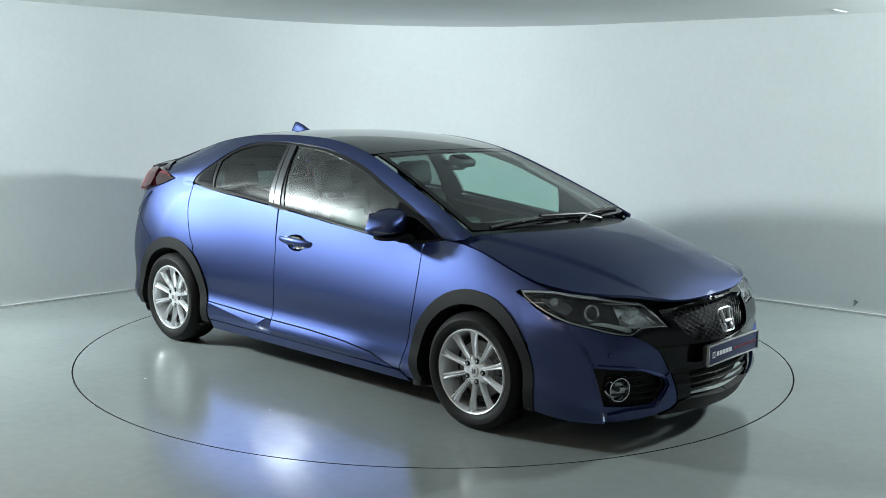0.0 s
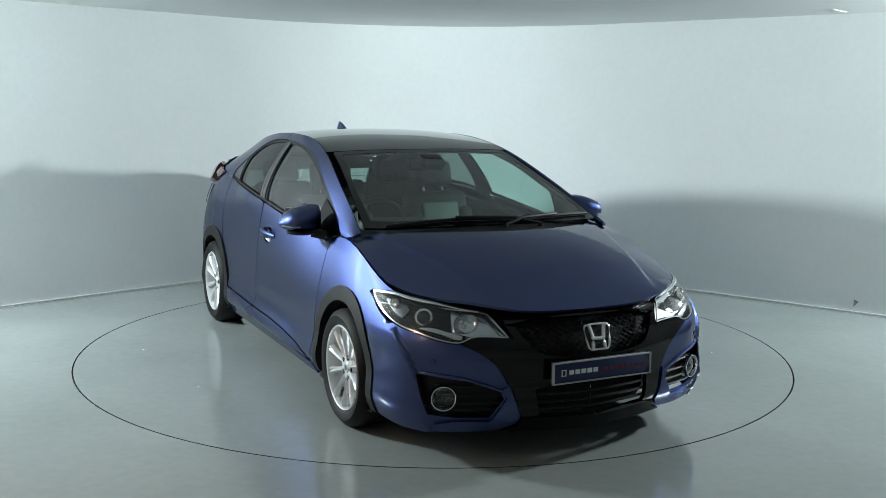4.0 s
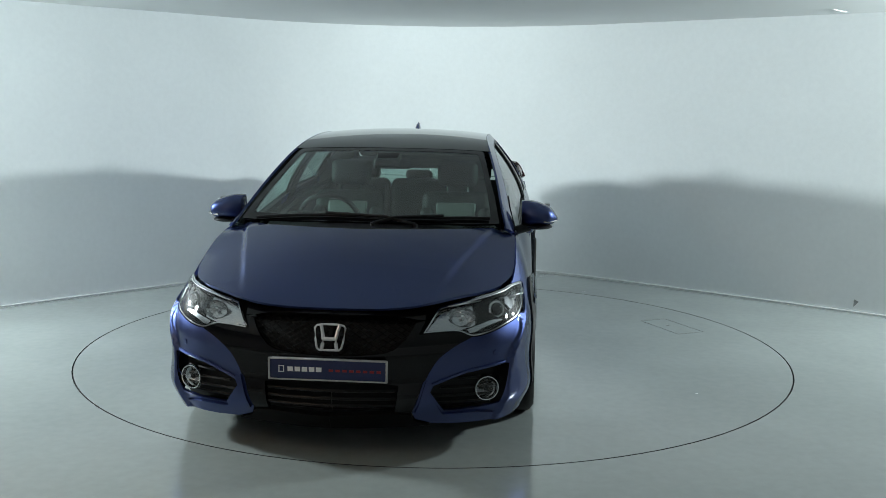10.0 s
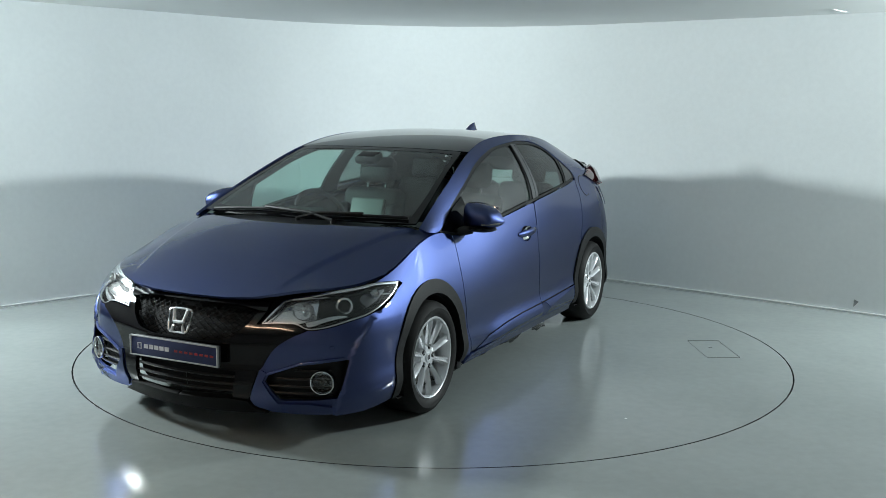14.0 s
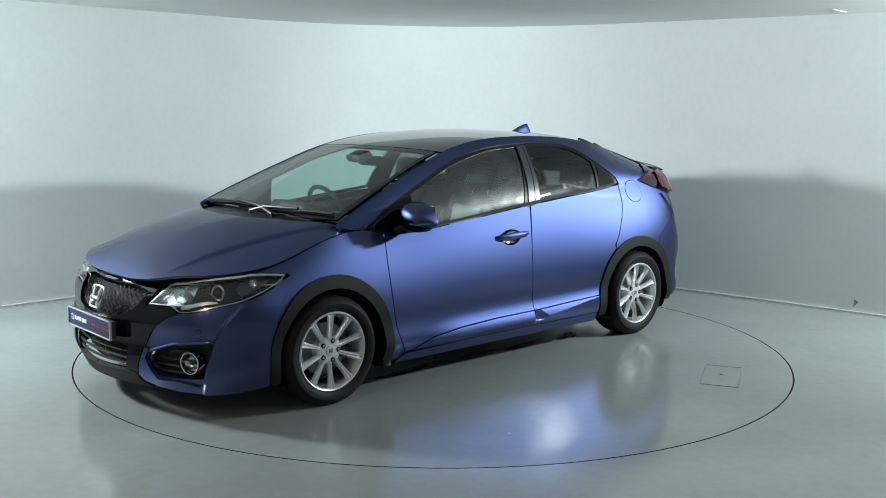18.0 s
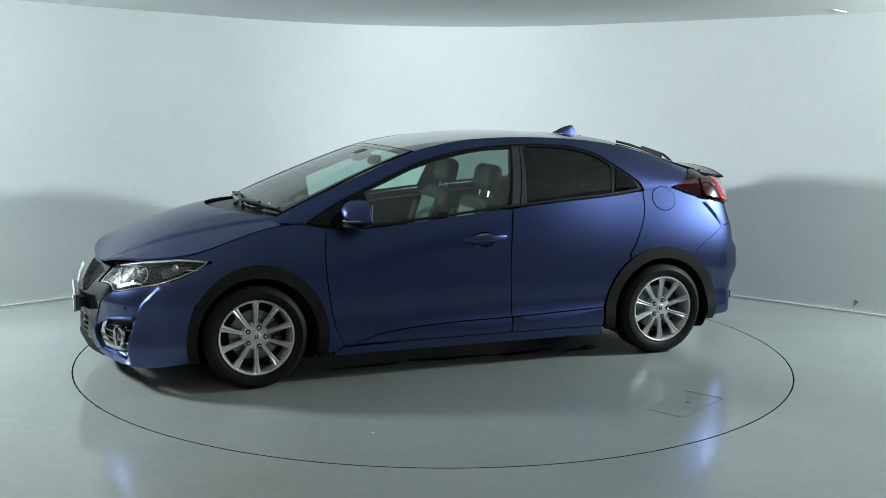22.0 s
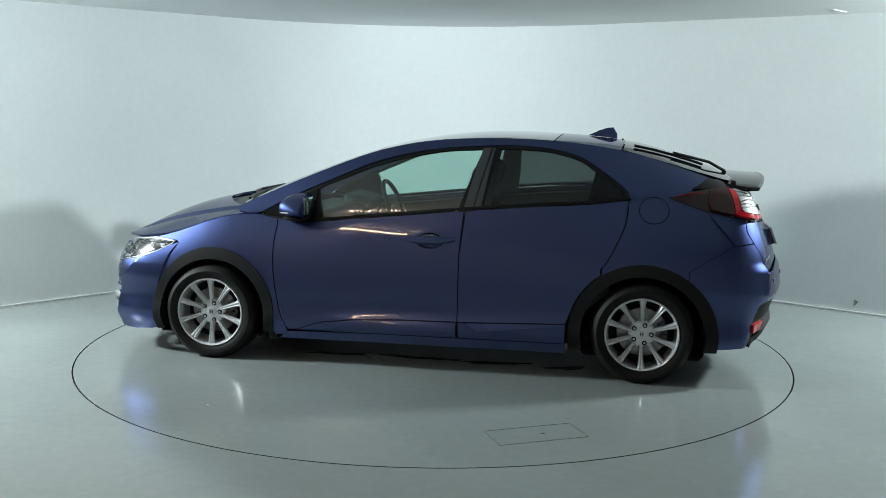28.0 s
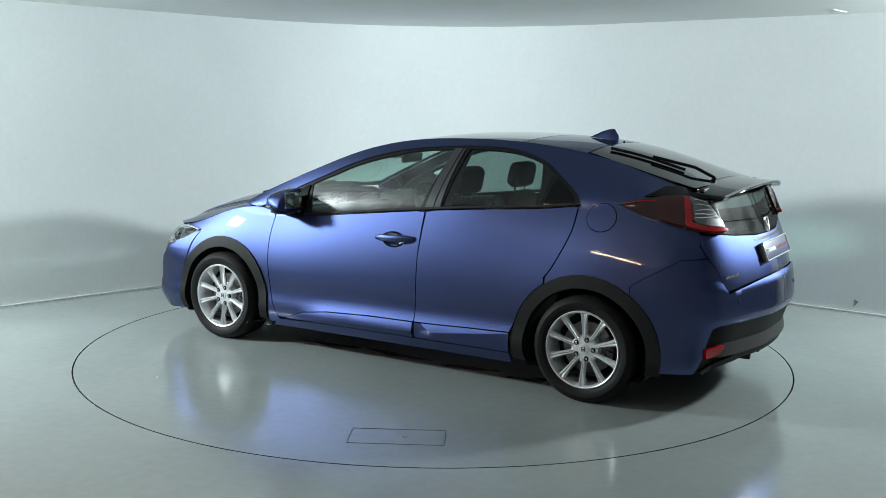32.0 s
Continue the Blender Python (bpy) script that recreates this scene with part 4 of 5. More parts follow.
def on_skin(surf, a, z, out=0.0, s=1):
    """A point off the skin by out, with the outward direction there."""
    uv = np.array([[a, z]])
    n = surface_normal(surf, uv)[0]
    p = surf(a, z)
    if np.dot(n, p * [0.3, 0.5, 0.0] + [0, 0.1, 0]) < 0:
        n = -n
    p = p + n * out
    return Vector((p[0], p[1] * s, p[2])), Vector((n[0], n[1] * s, n[2]))


CHEEK = path((2.132, 0.541), (2.210, 0.506), (2.280, 0.455), (2.322, 0.395), (2.338, 0.362))
POCKET = [(2.325, 0.300), (2.303, 0.340), (2.194, 0.376), (2.055, 0.394), (1.945, 0.404), (1.975, 0.30), (1.998, 0.226), (2.12, 0.216), (2.262, 0.211)]
lamp_low = sorted([tuple(p) for p in LAMP if p[1] < 0.705 and p[0] < 2.135 and p[1] < 0.70 - 0.25 * max(0, p[0] - 1.6) + 0.03], key=lambda p: p[0])
front_arch = sorted([p for p in ARCH_F if p[0] > 1.5 and p[1] < 0.46], key=lambda p: p[1])
BUMPER = [(p[0], p[1]) for p in BUMPER_SEAM_F] + front_arch[::-1] + [(1.70, 0.158), (1.85, 0.142), (2.02, 0.140), (2.20, 0.140), (2.31, 0.146), (2.385, 0.172), (2.402, 0.206), (2.355, 0.345)] + CHEEK[::-1] + [(p[0], p[1] - 0.005) for p in lamp_low[::-1]]
GRILLE = path((2.775, 0.632), (2.6, 0.632), (2.478, 0.630), (2.385, 0.622)) + path((2.375, 0.612), (2.42, 0.55), (2.48, 0.498)) + path((2.50, 0.487), (2.62, 0.475), (2.775, 0.470)) + [(2.775, 0.470)]
for s in (1, -1):
    panel("front_bumper_half", nose, BUMPER, PAINT, car, holes=[POCKET], side=s, step=0.016)

# fascia in three strips round the grille and the lower intake
TOPBAR = path((2.775, 0.652), (2.6, 0.652), (2.45, 0.655), (2.30, 0.657)) + [(2.335, 0.612)] + path((2.375, 0.614), (2.478, 0.632), (2.6, 0.634), (2.775, 0.634)) + [(2.775, 0.634)]
MIDBAR = [(2.335, 0.610), (2.372, 0.556)] + path((2.36, 0.556), (2.25, 0.561), (2.19, 0.558), (2.135, 0.540)) + [(p[0] + 0.004, p[1] - 0.001) for p in CHEEK[1:]] + [(2.345, 0.355), (2.360, 0.345), (2.407, 0.21), (2.484, 0.215), (2.466, 0.330)] + path((2.47, 0.336), (2.55, 0.346), (2.775, 0.351)) + [(2.775, 0.351), (2.775, 0.469)] + path((2.775, 0.469), (2.62, 0.474), (2.50, 0.486)) + path((2.48, 0.498), (2.42, 0.55), (2.372, 0.611))
panel("bonnet_lip_trim", flank, TOPBAR, GLOSS_BLACK, car, side=0, step=0.02, lift=0.004, depth=0.02, label="gloss black bar below the bonnet edge")
panel("grille_surround", flank, MIDBAR, GLOSS_BLACK, car, side=0, step=0.02, lift=0.004, depth=0.02, label="gloss black grille surround")
panel("front_lip", flank, [(2.775, 0.204), (2.50, 0.213), (2.410, 0.204), (2.392, 0.172), (2.32, 0.146), (2.45, 0.142), (2.6, 0.140), (2.775, 0.140)], BUMPER_BLACK, car, side=0, step=0.02, lift=0.012, depth=0.03, label="scuffed black lower bumper lip")
panel("radiator_shroud", flank, [(2.775, 0.64), (2.35, 0.62), (2.42, 0.3), (2.45, 0.19), (2.775, 0.18)], DARK, car, side=0, step=0.05, lift=-0.06, depth=0)

# diamond mesh of the grille
gpoly = dense(GRILLE, 0.02)
for turn, s in ((1, 1), (-1, 1), (1, -1), (-1, -1)):
    bm = bmesh.new()
    for c in np.arange(-0.42, 0.6, 0.027):
        prev = None
        for u in np.arange(0, 0.42, 0.012):
            a, z = 2.775 - u, 0.55 + turn * (u - 0.2) * 0.62 + (c - 0.1)
            if within(np.array([[a, z]]), gpoly)[0]:
                q, n = on_skin(flank, a, z, -0.020, s)
                if prev is not None:
                    rod(bm, prev, q, 0.0022, 5)
                prev = q
            else:
                prev = None
    part("grille_mesh", bm, MESH_BLACK, car, "black diamond mesh", smooth=False)
for z in (0.315, 0.280, 0.245):
    bm = bmesh.new()
    pts = [on_skin(flank, a, z - 0.01 * (2.775 - a), -0.012)[0] for a in np.linspace(2.478, 2.775, 9)]
    pts += [Vector((p.x, -p.y, p.z)) for p in pts[-2::-1]]
    tube(bm, pts, 0.007, 8)
    part("intake_slat", bm, SATIN_BLACK, car)


def build_front_lamps(s):
    lamp = panel("headlight", flank, LAMP, LENS, car, "clear headlight with chrome reflectors", side=s, step=0.03, lift=0.003, depth=0, bulge=0.006)
    panel("lamp_housing", flank, LAMP, GLOSS_BLACK, lamp, side=s, step=0.03, lift=-0.035, depth=0)
    rim = shrink(LAMP, 0.005)
    panel("lamp_rim", flank, LAMP, LAMP_CHROME, lamp, "silver grey lamp rim", holes=[rim], side=s, step=0.02, lift=-0.002, depth=0.008)
    bm = bmesh.new()
    tube(bm, [on_skin(flank, a, z - 0.008, 0.000, s)[0] for a, z in LAMP if z > 0.6655 and a > 1.56], 0.0028, 8)
    part("brow_strip", bm, ALLOY, lamp, "silver strip along the lamp's upper edge")
    panel("lower_reflector", flank, path((1.93, 0.600), (2.0, 0.592), (2.06, 0.580), (2.12, 0.560)) + [(2.14, 0.560), (2.15, 0.575)] + path((2.14, 0.580), (2.07, 0.596), (2.0, 0.608), (1.93, 0.606)), LAMP_CHROME, lamp, "silver lower lamp trim", side=s, step=0.02, lift=-0.018, depth=0.012)
    for a, z, r, mat, nm in ((1.935, 0.652, 0.036, CHROME, "projector_ring"), (1.935, 0.652, 0.027, ROOF_GLASS, "projector_lens")):
        p, n = on_skin(flank, a, z, -0.026, s)
        bm = bmesh.new()
        if nm == "projector_ring":
            lathe(bm, [(r, 0.0), (r + 0.003, 0.006), (r - 0.006, 0.008), (r - 0.009, -0.012), (0.0, -0.016)], 24, "Z")
        else:
            lathe(bm, [(r, 0.0), (r * 0.85, 0.011), (r * 0.5, 0.019), (0.0, 0.022)], 24, "Z")
        bm.transform(Matrix.Translation(p) @ Vector((n.x * 0.7 + 0.5, n.y * 0.7, n.z * 0.3)).to_track_quat("Z", "Y").to_matrix().to_4x4())
        part(nm, bm, mat, lamp)
    # main beam bowl near the grille: an oblong faceted reflector with a bulb
    p, n = on_skin(flank, 2.165, 0.626, -0.010, s)
    turn = Matrix.Translation(p) @ Vector((0.92, n.y * 0.35, 0.12)).to_track_quat("Z", "Y").to_matrix().to_4x4()
    bm = bmesh.new()
    lathe(bm, [(0.060, 0.004), (0.054, -0.006), (0.042, -0.018), (0.022, -0.026), (0.0, -0.028)], 12, "Z")
    bm.transform(turn @ Matrix.Diagonal((1.0, 0.72, 1, 1)))
    part("beam_reflector", bm, LAMP_CHROME, lamp, "faceted bright main beam bowl", smooth=False)
    bm = bmesh.new()
    lathe(bm, [(0.0, 0.004), (0.010, 0.002), (0.012, -0.006), (0.012, -0.026)], 12, "Z")
    bm.transform(turn)
    part("beam_bulb", bm, CHROME, lamp)
    panel("inner_bowl", flank, path((2.09, 0.682), (2.18, 0.672), (2.26, 0.652)) + path((2.265, 0.646), (2.30, 0.61), (2.335, 0.580)) + [(2.335, 0.578), (2.25, 0.580), (2.18, 0.578), (2.10, 0.596)], LAMP_CHROME, lamp, "bright inner lamp reflector", side=s, step=0.02, lift=-0.031, depth=0.004)
    panel("signal_reflector", flank, [(1.64, 0.700), (1.80, 0.690), (1.83, 0.668), (1.80, 0.634), (1.72, 0.656), (1.64, 0.690)], TRIM_GREY, lamp, "dull silver indicator bowl", side=s, step=0.02, lift=-0.028, depth=0.004)
    p, n = on_skin(flank, 1.72, 0.688, -0.02, s)
    bm = bmesh.new()
    lathe(bm, [(0.022, 0.012), (0.016, 0.002), (0.0, -0.002)], 10, "Z")
    bm.transform(Matrix.Translation(p) @ Vector((0.7, n.y, 0.1)).to_track_quat("Z", "Y").to_matrix().to_4x4())
    part("indicator_reflector", bm, LAMP_CHROME, lamp, smooth=False)
    # fog lamp in its slatted pocket
    pocket = panel("fog_lamp_pocket", flank, [(p[0], p[1]) for p in shrink(POCKET, -0.012)], SATIN_BLACK, car, side=s, step=0.03, lift=-0.045, depth=0)
    for z in (0.352, 0.315, 0.278, 0.241):
        bm = bmesh.new()
        a1 = 2.32 if z < 0.3 else 2.31 - (z - 0.30) * 2.2
        tube(bm, [on_skin(flank, a, z, -0.022, s)[0] for a in np.linspace(2.02, a1, 7)], 0.006, 6)
        part("pocket_slat", bm, SATIN_BLACK, pocket)
    p, n = on_skin(flank, 2.068, 0.303, 0.000, s)
    q = Vector((n.x + 0.55, n.y, 0)).normalized().to_track_quat("Z", "Y").to_matrix().to_4x4()
    fog = new("fog_lamp")
    fog.parent = car
    for nm, prof, mat in (("bezel", [(0.057, -0.05), (0.057, -0.003), (0.055, 0.003), (0.0515, 0.003), (0.049, -0.004), (0.047, -0.05)], CHROME), ("bowl", [(0.047, -0.018), (0.036, -0.032), (0.02, -0.042), (0.0, -0.044)], LAMP_CHROME), ("lens", [(0.040, -0.014), (0.03, -0.008), (0.0, -0.005)], LENS), ("bulb_shield", [(0.013, -0.034), (0.013, -0.012), (0.0, -0.010)], SATIN_BLACK)):
        bm = bmesh.new()
        lathe(bm, prof, 28, "Z")
        bm.transform(Matrix.Translation(p) @ q)
        part(nm, bm, mat, fog)
    p, n = on_skin(nose, 2.021, 0.462, 0.001, s)
    bm = bmesh.new()
    lathe(bm, [(0.0, 0.003), (0.010, 0.003), (0.0115, 0.0), (0.013, 0.001), (0.0135, -0.004)], 16, "Z")
    bm.transform(Matrix.Translation(p) @ n.to_track_quat("Z", "Y").to_matrix().to_4x4())
    part("parking_sensor", bm, PAINT, car)


for s in (1, -1):
    build_front_lamps(s)
    bm = bmesh.new()
    tube(bm, [on_skin(flank, a, z, 0.003, s)[0] for a, z in path((1.965, 0.412), (2.06, 0.404), (2.159, 0.389), (2.25, 0.358), (2.335, 0.326), n=5)], 0.0075, 8)
    part("pocket_brow", bm, PAINT, car)
    panel("pocket_frame", flank, [(2.315, 0.338), (2.343, 0.352), (2.392, 0.208), (2.365, 0.176), (2.28, 0.156), (2.08, 0.160), (2.02, 0.186), (2.12, 0.204), (2.268, 0.200), (2.334, 0.298)], PAINT, car, side=s, step=0.02, lift=0.012, depth=0.03, bulge=0.006)


def build_plate(x, z, w, h, tilt, back):
    """A show plate: grey surround, navy sheet, a badge shape with a white and a red line of print as bars."""
    m = pose(x, 0, z, 0, tilt, 180 if back else 0)
    plate = new("show_plate")
    plate.parent = car
    tagged(plate, "navy show plate with a white and a red bar of print")

    def bit(name, mat, boxes, bevel=0.001):
        bm = bmesh.new()
        for y, zz, ww, hh, dx, th in boxes:
            block(bm, (th, ww, hh), (dx, y, zz), bevel)
        bm.transform(m)
        part(name, bm, mat, plate)
    bit("surround", PLATE_RIM, [(0, h / 2 - 0.003, w, 0.006, 0.004, 0.012), (0, -h / 2 + 0.003, w, 0.006, 0.004, 0.012), (w / 2 - 0.004, 0, 0.008, h, 0.004, 0.012), (-w / 2 + 0.004, 0, 0.008, h, 0.004, 0.012)])
    bit("sheet", PLATE_BLUE, [(0, 0, w - 0.012, h - 0.010, 0.0, 0.010)])
    bit("badge_print", PLATE_WHITE, [(-0.215, 0, 0.004, 0.022, 0.006, 0.002), (-0.195, 0, 0.004, 0.022, 0.006, 0.002), (-0.205, 0.013, 0.026, 0.003, 0.006, 0.002), (-0.205, -0.013, 0.026, 0.003, 0.006, 0.002)], 0)
    bit("white_print_bar", PLATE_WHITE, [(-0.165 + 0.0315 * i, 0, 0.024, 0.020, 0.006, 0.002) for i in range(5)], 0)
    bit("red_print_bar", PLATE_RED, [(0.015 + 0.030 * i, -0.002, 0.019, 0.010, 0.006, 0.002) for i in range(8)], 0)
    bm = bmesh.new()
    block(bm, (0.024, w - 0.02, h - 0.006), (-0.0165, 0, 0), 0.004)
    bm.transform(m)
    part("plinth", bm, TRIM_GREY, plate)
    return plate


build_plate(2.212, 0.416, 0.526, 0.098, 0, False)
bm = bmesh.new()
block(bm, (0.05, 0.44, 0.06), (2.182, 0, 0.415), 0.01)
part("plate_bracket", bm, SATIN_BLACK, car)


def build_emblem(x, z, size, tilt, back):
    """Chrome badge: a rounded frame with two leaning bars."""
    e = new("emblem")
    e.parent = car
    m = pose(x, 0, z, 0, tilt, 180 if back else 0)
    k = size
    bm = bmesh.new()
    ring = [(0.50, 0.36), (0.44, 0.46), (0.2, 0.5), (-0.2, 0.5), (-0.44, 0.46), (-0.50, 0.36), (-0.46, -0.1), (-0.40, -0.42), (-0.32, -0.5), (0.32, -0.5), (0.40, -0.42), (0.46, -0.1)]
    tube(bm, [(0, y * k * 1.2, zz * k) for y, zz in ring], k * 0.042, 8, True)
    bm.transform(m)
    part("frame", bm, ALLOY, e, "bright silver badge frame")
    bm = bmesh.new()
    for sy in (1, -1):
        tube(bm, [(0, sy * 0.36 * k, 0.48 * k), (0.002, sy * 0.29 * k, 0.20 * k), (0.003, sy * 0.245 * k, -0.06 * k), (0.002, sy * 0.26 * k, -0.24 * k), (0, sy * 0.30 * k, -0.48 * k)], k * 0.072, 8)
    tube(bm, [(0.003, -0.25 * k, -0.06 * k), (0.004, 0, -0.075 * k), (0.003, 0.25 * k, -0.06 * k)], k * 0.075, 8)
    bm.transform(m)
    part("mark", bm, ALLOY, e)


build_emblem(2.170, 0.551, 0.113, -18, False)


# ---------------------------------------------------------------- tail
def tail_cut(*pts):
    return [(float(a), float(b)) for a, b in pts]


seam = path((-1.921, 0.925), (-1.918, 0.873), (-1.968, 0.807), (-2.018, 0.753), (-2.050, 0.69), (-2.075, 0.638))
under = path((-2.075, 0.638), (-2.2, 0.655), (-2.38, 0.672), (-2.58, 0.682), (-2.76, 0.684))
gate = [tuple(p) for p in seam] + [tuple(p) for p in under] + [(-2.76, 0.684), (-2.76, 0.885), (-2.5, 0.887), (-2.25, 0.905), (-2.11, 0.921), (-2.0, 0.921)]
panel("tailgate", flank, gate, PAINT, car, side=0, step=0.025, lift=0.002)
rear_arch = sorted([p for p in ARCH_R if p[0] < -1.54], key=lambda p: -p[1])
rear_bumper = [(-1.548, 0.605), (-1.548, 0.6505), (-1.622, 0.703), (-1.797, 0.799), (-1.962, 0.806)] + [(p[0] - 0.004, p[1] - 0.006) for p in seam if p[1] < 0.80] + [(p[0], p[1] - 0.006) for p in under] + [(-2.76, 0.678), (-2.76, 0.468), (-2.4, 0.474), (-2.12, 0.476), (-2.03, 0.468), (-1.99, 0.452), (-1.965, 0.36), (-1.945, 0.30), (-1.89, 0.222), (-1.715, 0.215)] + rear_arch[::-1]


def tail(a, z):
    """The rear bumper skin, with a ledge that stands out below the tailgate."""
    p = flank(a, z)
    a, z = np.broadcast_arrays(np.asarray(a, float), np.asarray(z, float))
    w = np.clip((-1.85 - a) / 0.2, 0, 1)
    k = w * w * (3 - 2 * w) * (0.018 * np.clip((0.69 - z) / 0.05, 0, 1) - 0.085 * np.clip((0.50 - z) / 0.25, 0, 1))
    tx, ty = (plan_x(a + 0.01) - plan_x(a - 0.01)), (plan_y(a + 0.01) - plan_y(a - 0.01))
    l = np.hypot(tx, ty)
    return p + np.stack([-ty / l * k, tx / l * k, 0 * k], -1)


panel("rear_bumper", tail, rear_bumper, PAINT, car, side=0, step=0.025)
panel("rear_diffuser", tail, tail_cut((-2.76, 0.464), (-2.4, 0.470), (-2.12, 0.472), (-2.035, 0.463), (-1.995, 0.448), (-1.97, 0.36), (-1.95, 0.30), (-1.90, 0.226), (-2.05, 0.262), (-2.3, 0.30), (-2.76, 0.30)), BUMPER_BLACK, car, side=0, step=0.03, lift=-0.006, depth=0.03, label="black lower rear bumper insert")
panel("diffuser_blade", tail, tail_cut((-1.92, 0.232), (-2.06, 0.266), (-2.3, 0.304), (-2.76, 0.304), (-2.76, 0.262), (-2.3, 0.262), (-2.06, 0.236), (-1.95, 0.215)), BUMPER_BLACK, car, side=0, step=0.03, lift=0.008, depth=0.03, label="black diffuser edge")
panel("tail_shell", flank, tail_cut((-1.75, 0.90), (-2.0, 0.90), (-2.3, 0.88), (-2.76, 0.87), (-2.76, 0.30), (-2.0, 0.30), (-1.75, 0.30)), DARK, car, side=0, step=0.06, lift=-0.035, depth=0)
panel("tailgate_band", flank, tail_cut((-2.11, 0.926), (-2.25, 0.910), (-2.5, 0.892), (-2.76, 0.890), (-2.76, 0.965), (-2.5, 0.968), (-2.25, 0.975), (-2.125, 0.978)), TAIL_GLASS, car, side=0, step=0.03, lift=0.004, depth=0.014, label="gloss black band across the tailgate")
panel("lower_rear_glass", flank, tail_cut((-2.13, 0.983), (-2.25, 0.980), (-2.5, 0.973), (-2.76, 0.970), (-2.76, 1.10), (-2.4, 1.10), (-2.04, 1.092)), TAIL_GLASS, car, side=0, step=0.04, depth=0.006, label="upright dark lower tailgate glass")
panel("tailgate_header", flank, tail_cut((-2.10, 1.050), (-2.5, 1.042), (-2.76, 1.040), (-2.76, 1.095), (-2.4, 1.095), (-2.06, 1.088)), CABIN, car, side=0, step=0.04, lift=-0.022, depth=0)
bm = bmesh.new()
block(bm, (0.03, 1.06, 0.105), (-1.79, 0, 1.095), 0.008)
part("tailgate_cross_member", bm, CABIN, car)
panel("plate_recess", flank, tail_cut((-2.47, 0.872), (-2.76, 0.872), (-2.76, 0.86), (-2.48, 0.86)), SATIN_BLACK, car, side=0, step=0.03, lift=0.004, depth=0.004)
p0, n0 = on_skin(flank, -2.759, 0.80, 0.012)
build_plate(-abs(p0.x) + 0.004, 0.802, 0.520, 0.105, math.degrees(math.asin(max(-0.9, min(0.9, -n0.z)))) , True)
build_emblem(-abs(on_skin(flank, -2.759, 0.925, 0.012)[0].x), 0.928, 0.075, -14, True)
for i in range(7):
    bm = bmesh.new()
    p, n = on_skin(flank, -2.085 - 0.0165 * i, 0.708 + 0.0015 * i, 0.004)
    block(bm, (0.011, 0.004, 0.014), (0, 0, 0), 0.001)
    bm.transform(Matrix.Translation(p) @ n.to_track_quat("-Y", "Z").to_matrix().to_4x4())
    part("badge_bar", bm, CHROME, car)


def build_tail_lamp(s):
    lamp = panel("tail_lamp", flank, TAIL_LAMP, DARK_RED, car, "smoked dark red tail lamp", side=s, step=0.02, lift=0.010, depth=0.04, bulge=0.022)
    panel("lamp_core", flank, path((-1.66, 1.090), (-1.645, 1.04), (-1.66, 0.992)) + path((-1.66, 0.990), (-1.74, 0.974), (-1.80, 0.963)) + [(-1.80, 0.966), (-1.802, 1.02), (-1.785, 1.090)], MID_RED, lamp, "deep red middle of the tail lamp", side=s, step=0.02, lift=0.034, depth=0.024, bulge=0.003)
    panel("brake_light", flank, path((-1.788, 1.088), (-1.806, 1.02), (-1.808, 0.965)) + path((-1.82, 0.961), (-1.9, 0.947), (-2.0, 0.935), (-2.145, 0.930)) + [(-2.145, 0.930), (-2.13, 0.944)] + path((-2.08, 0.950), (-1.98, 0.958), (-1.88, 0.974)) + path((-1.853, 0.982), (-1.853, 1.03), (-1.836, 1.088)), RED_LENS, lamp, "bright red lamp band", side=s, step=0.02, lift=0.036, depth=0.026, bulge=0.002)
    white = panel("reversing_light", flank, path((-1.842, 1.086), (-1.859, 1.03), (-1.859, 0.985)) + [(-1.885, 0.977), (-1.985, 0.961), (-2.12, 0.950)] + path((-2.115, 0.965), (-2.05, 1.03), (-2.0, 1.084)), WHITE_LENS, lamp, "ribbed white lamp section", side=s, step=0.02, lift=0.035, depth=0.026, bulge=0.002)
    for i in range(5):
        z = 1.000 + 0.018 * i
        bm = bmesh.new()
        tube(bm, [on_skin(flank, a, z, 0.0385, s)[0] for a in np.linspace(-1.870, -2.075 + (z - 0.98) * 0.75, 6)], 0.003, 6)
        part("lamp_rib", bm, CHROME, white)
    bm = bmesh.new()
    tube(bm, [on_skin(flank, a, z, 0.020, s)[0] for a, z in ((-1.47, 1.062), (-1.54, 1.072), (-1.63, 1.078))], 0.0025, 6)
    part("light_line", bm, RED_LENS, lamp, "thin red light line")
    panel("rear_reflector", tail, tail_cut((-1.955, 0.345), (-2.10, 0.356), (-2.075, 0.310), (-1.957, 0.298)), RED_LENS, car, "red rear reflector", side=s, step=0.02, lift=0.014, depth=0.02)
    panel("corner_crease", flank, [(-1.660, 0.958), (-1.715, 0.953), (-1.800, 0.806), (-1.778, 0.826)], PAINT, car, side=s, step=0.02, lift=0.013, depth=0.004)
    panel("spoiler_root", flank, tail_cut((-1.56, 1.100), (-1.66, 1.150), (-1.76, 1.148), (-1.90, 1.135), (-2.08, 1.112), (-2.10, 1.094), (-1.82, 1.112), (-1.62, 1.102)), GLOSS_BLACK, car, side=s, step=0.025, lift=0.010, depth=0.02)


for s in (1, -1):
    build_tail_lamp(s)

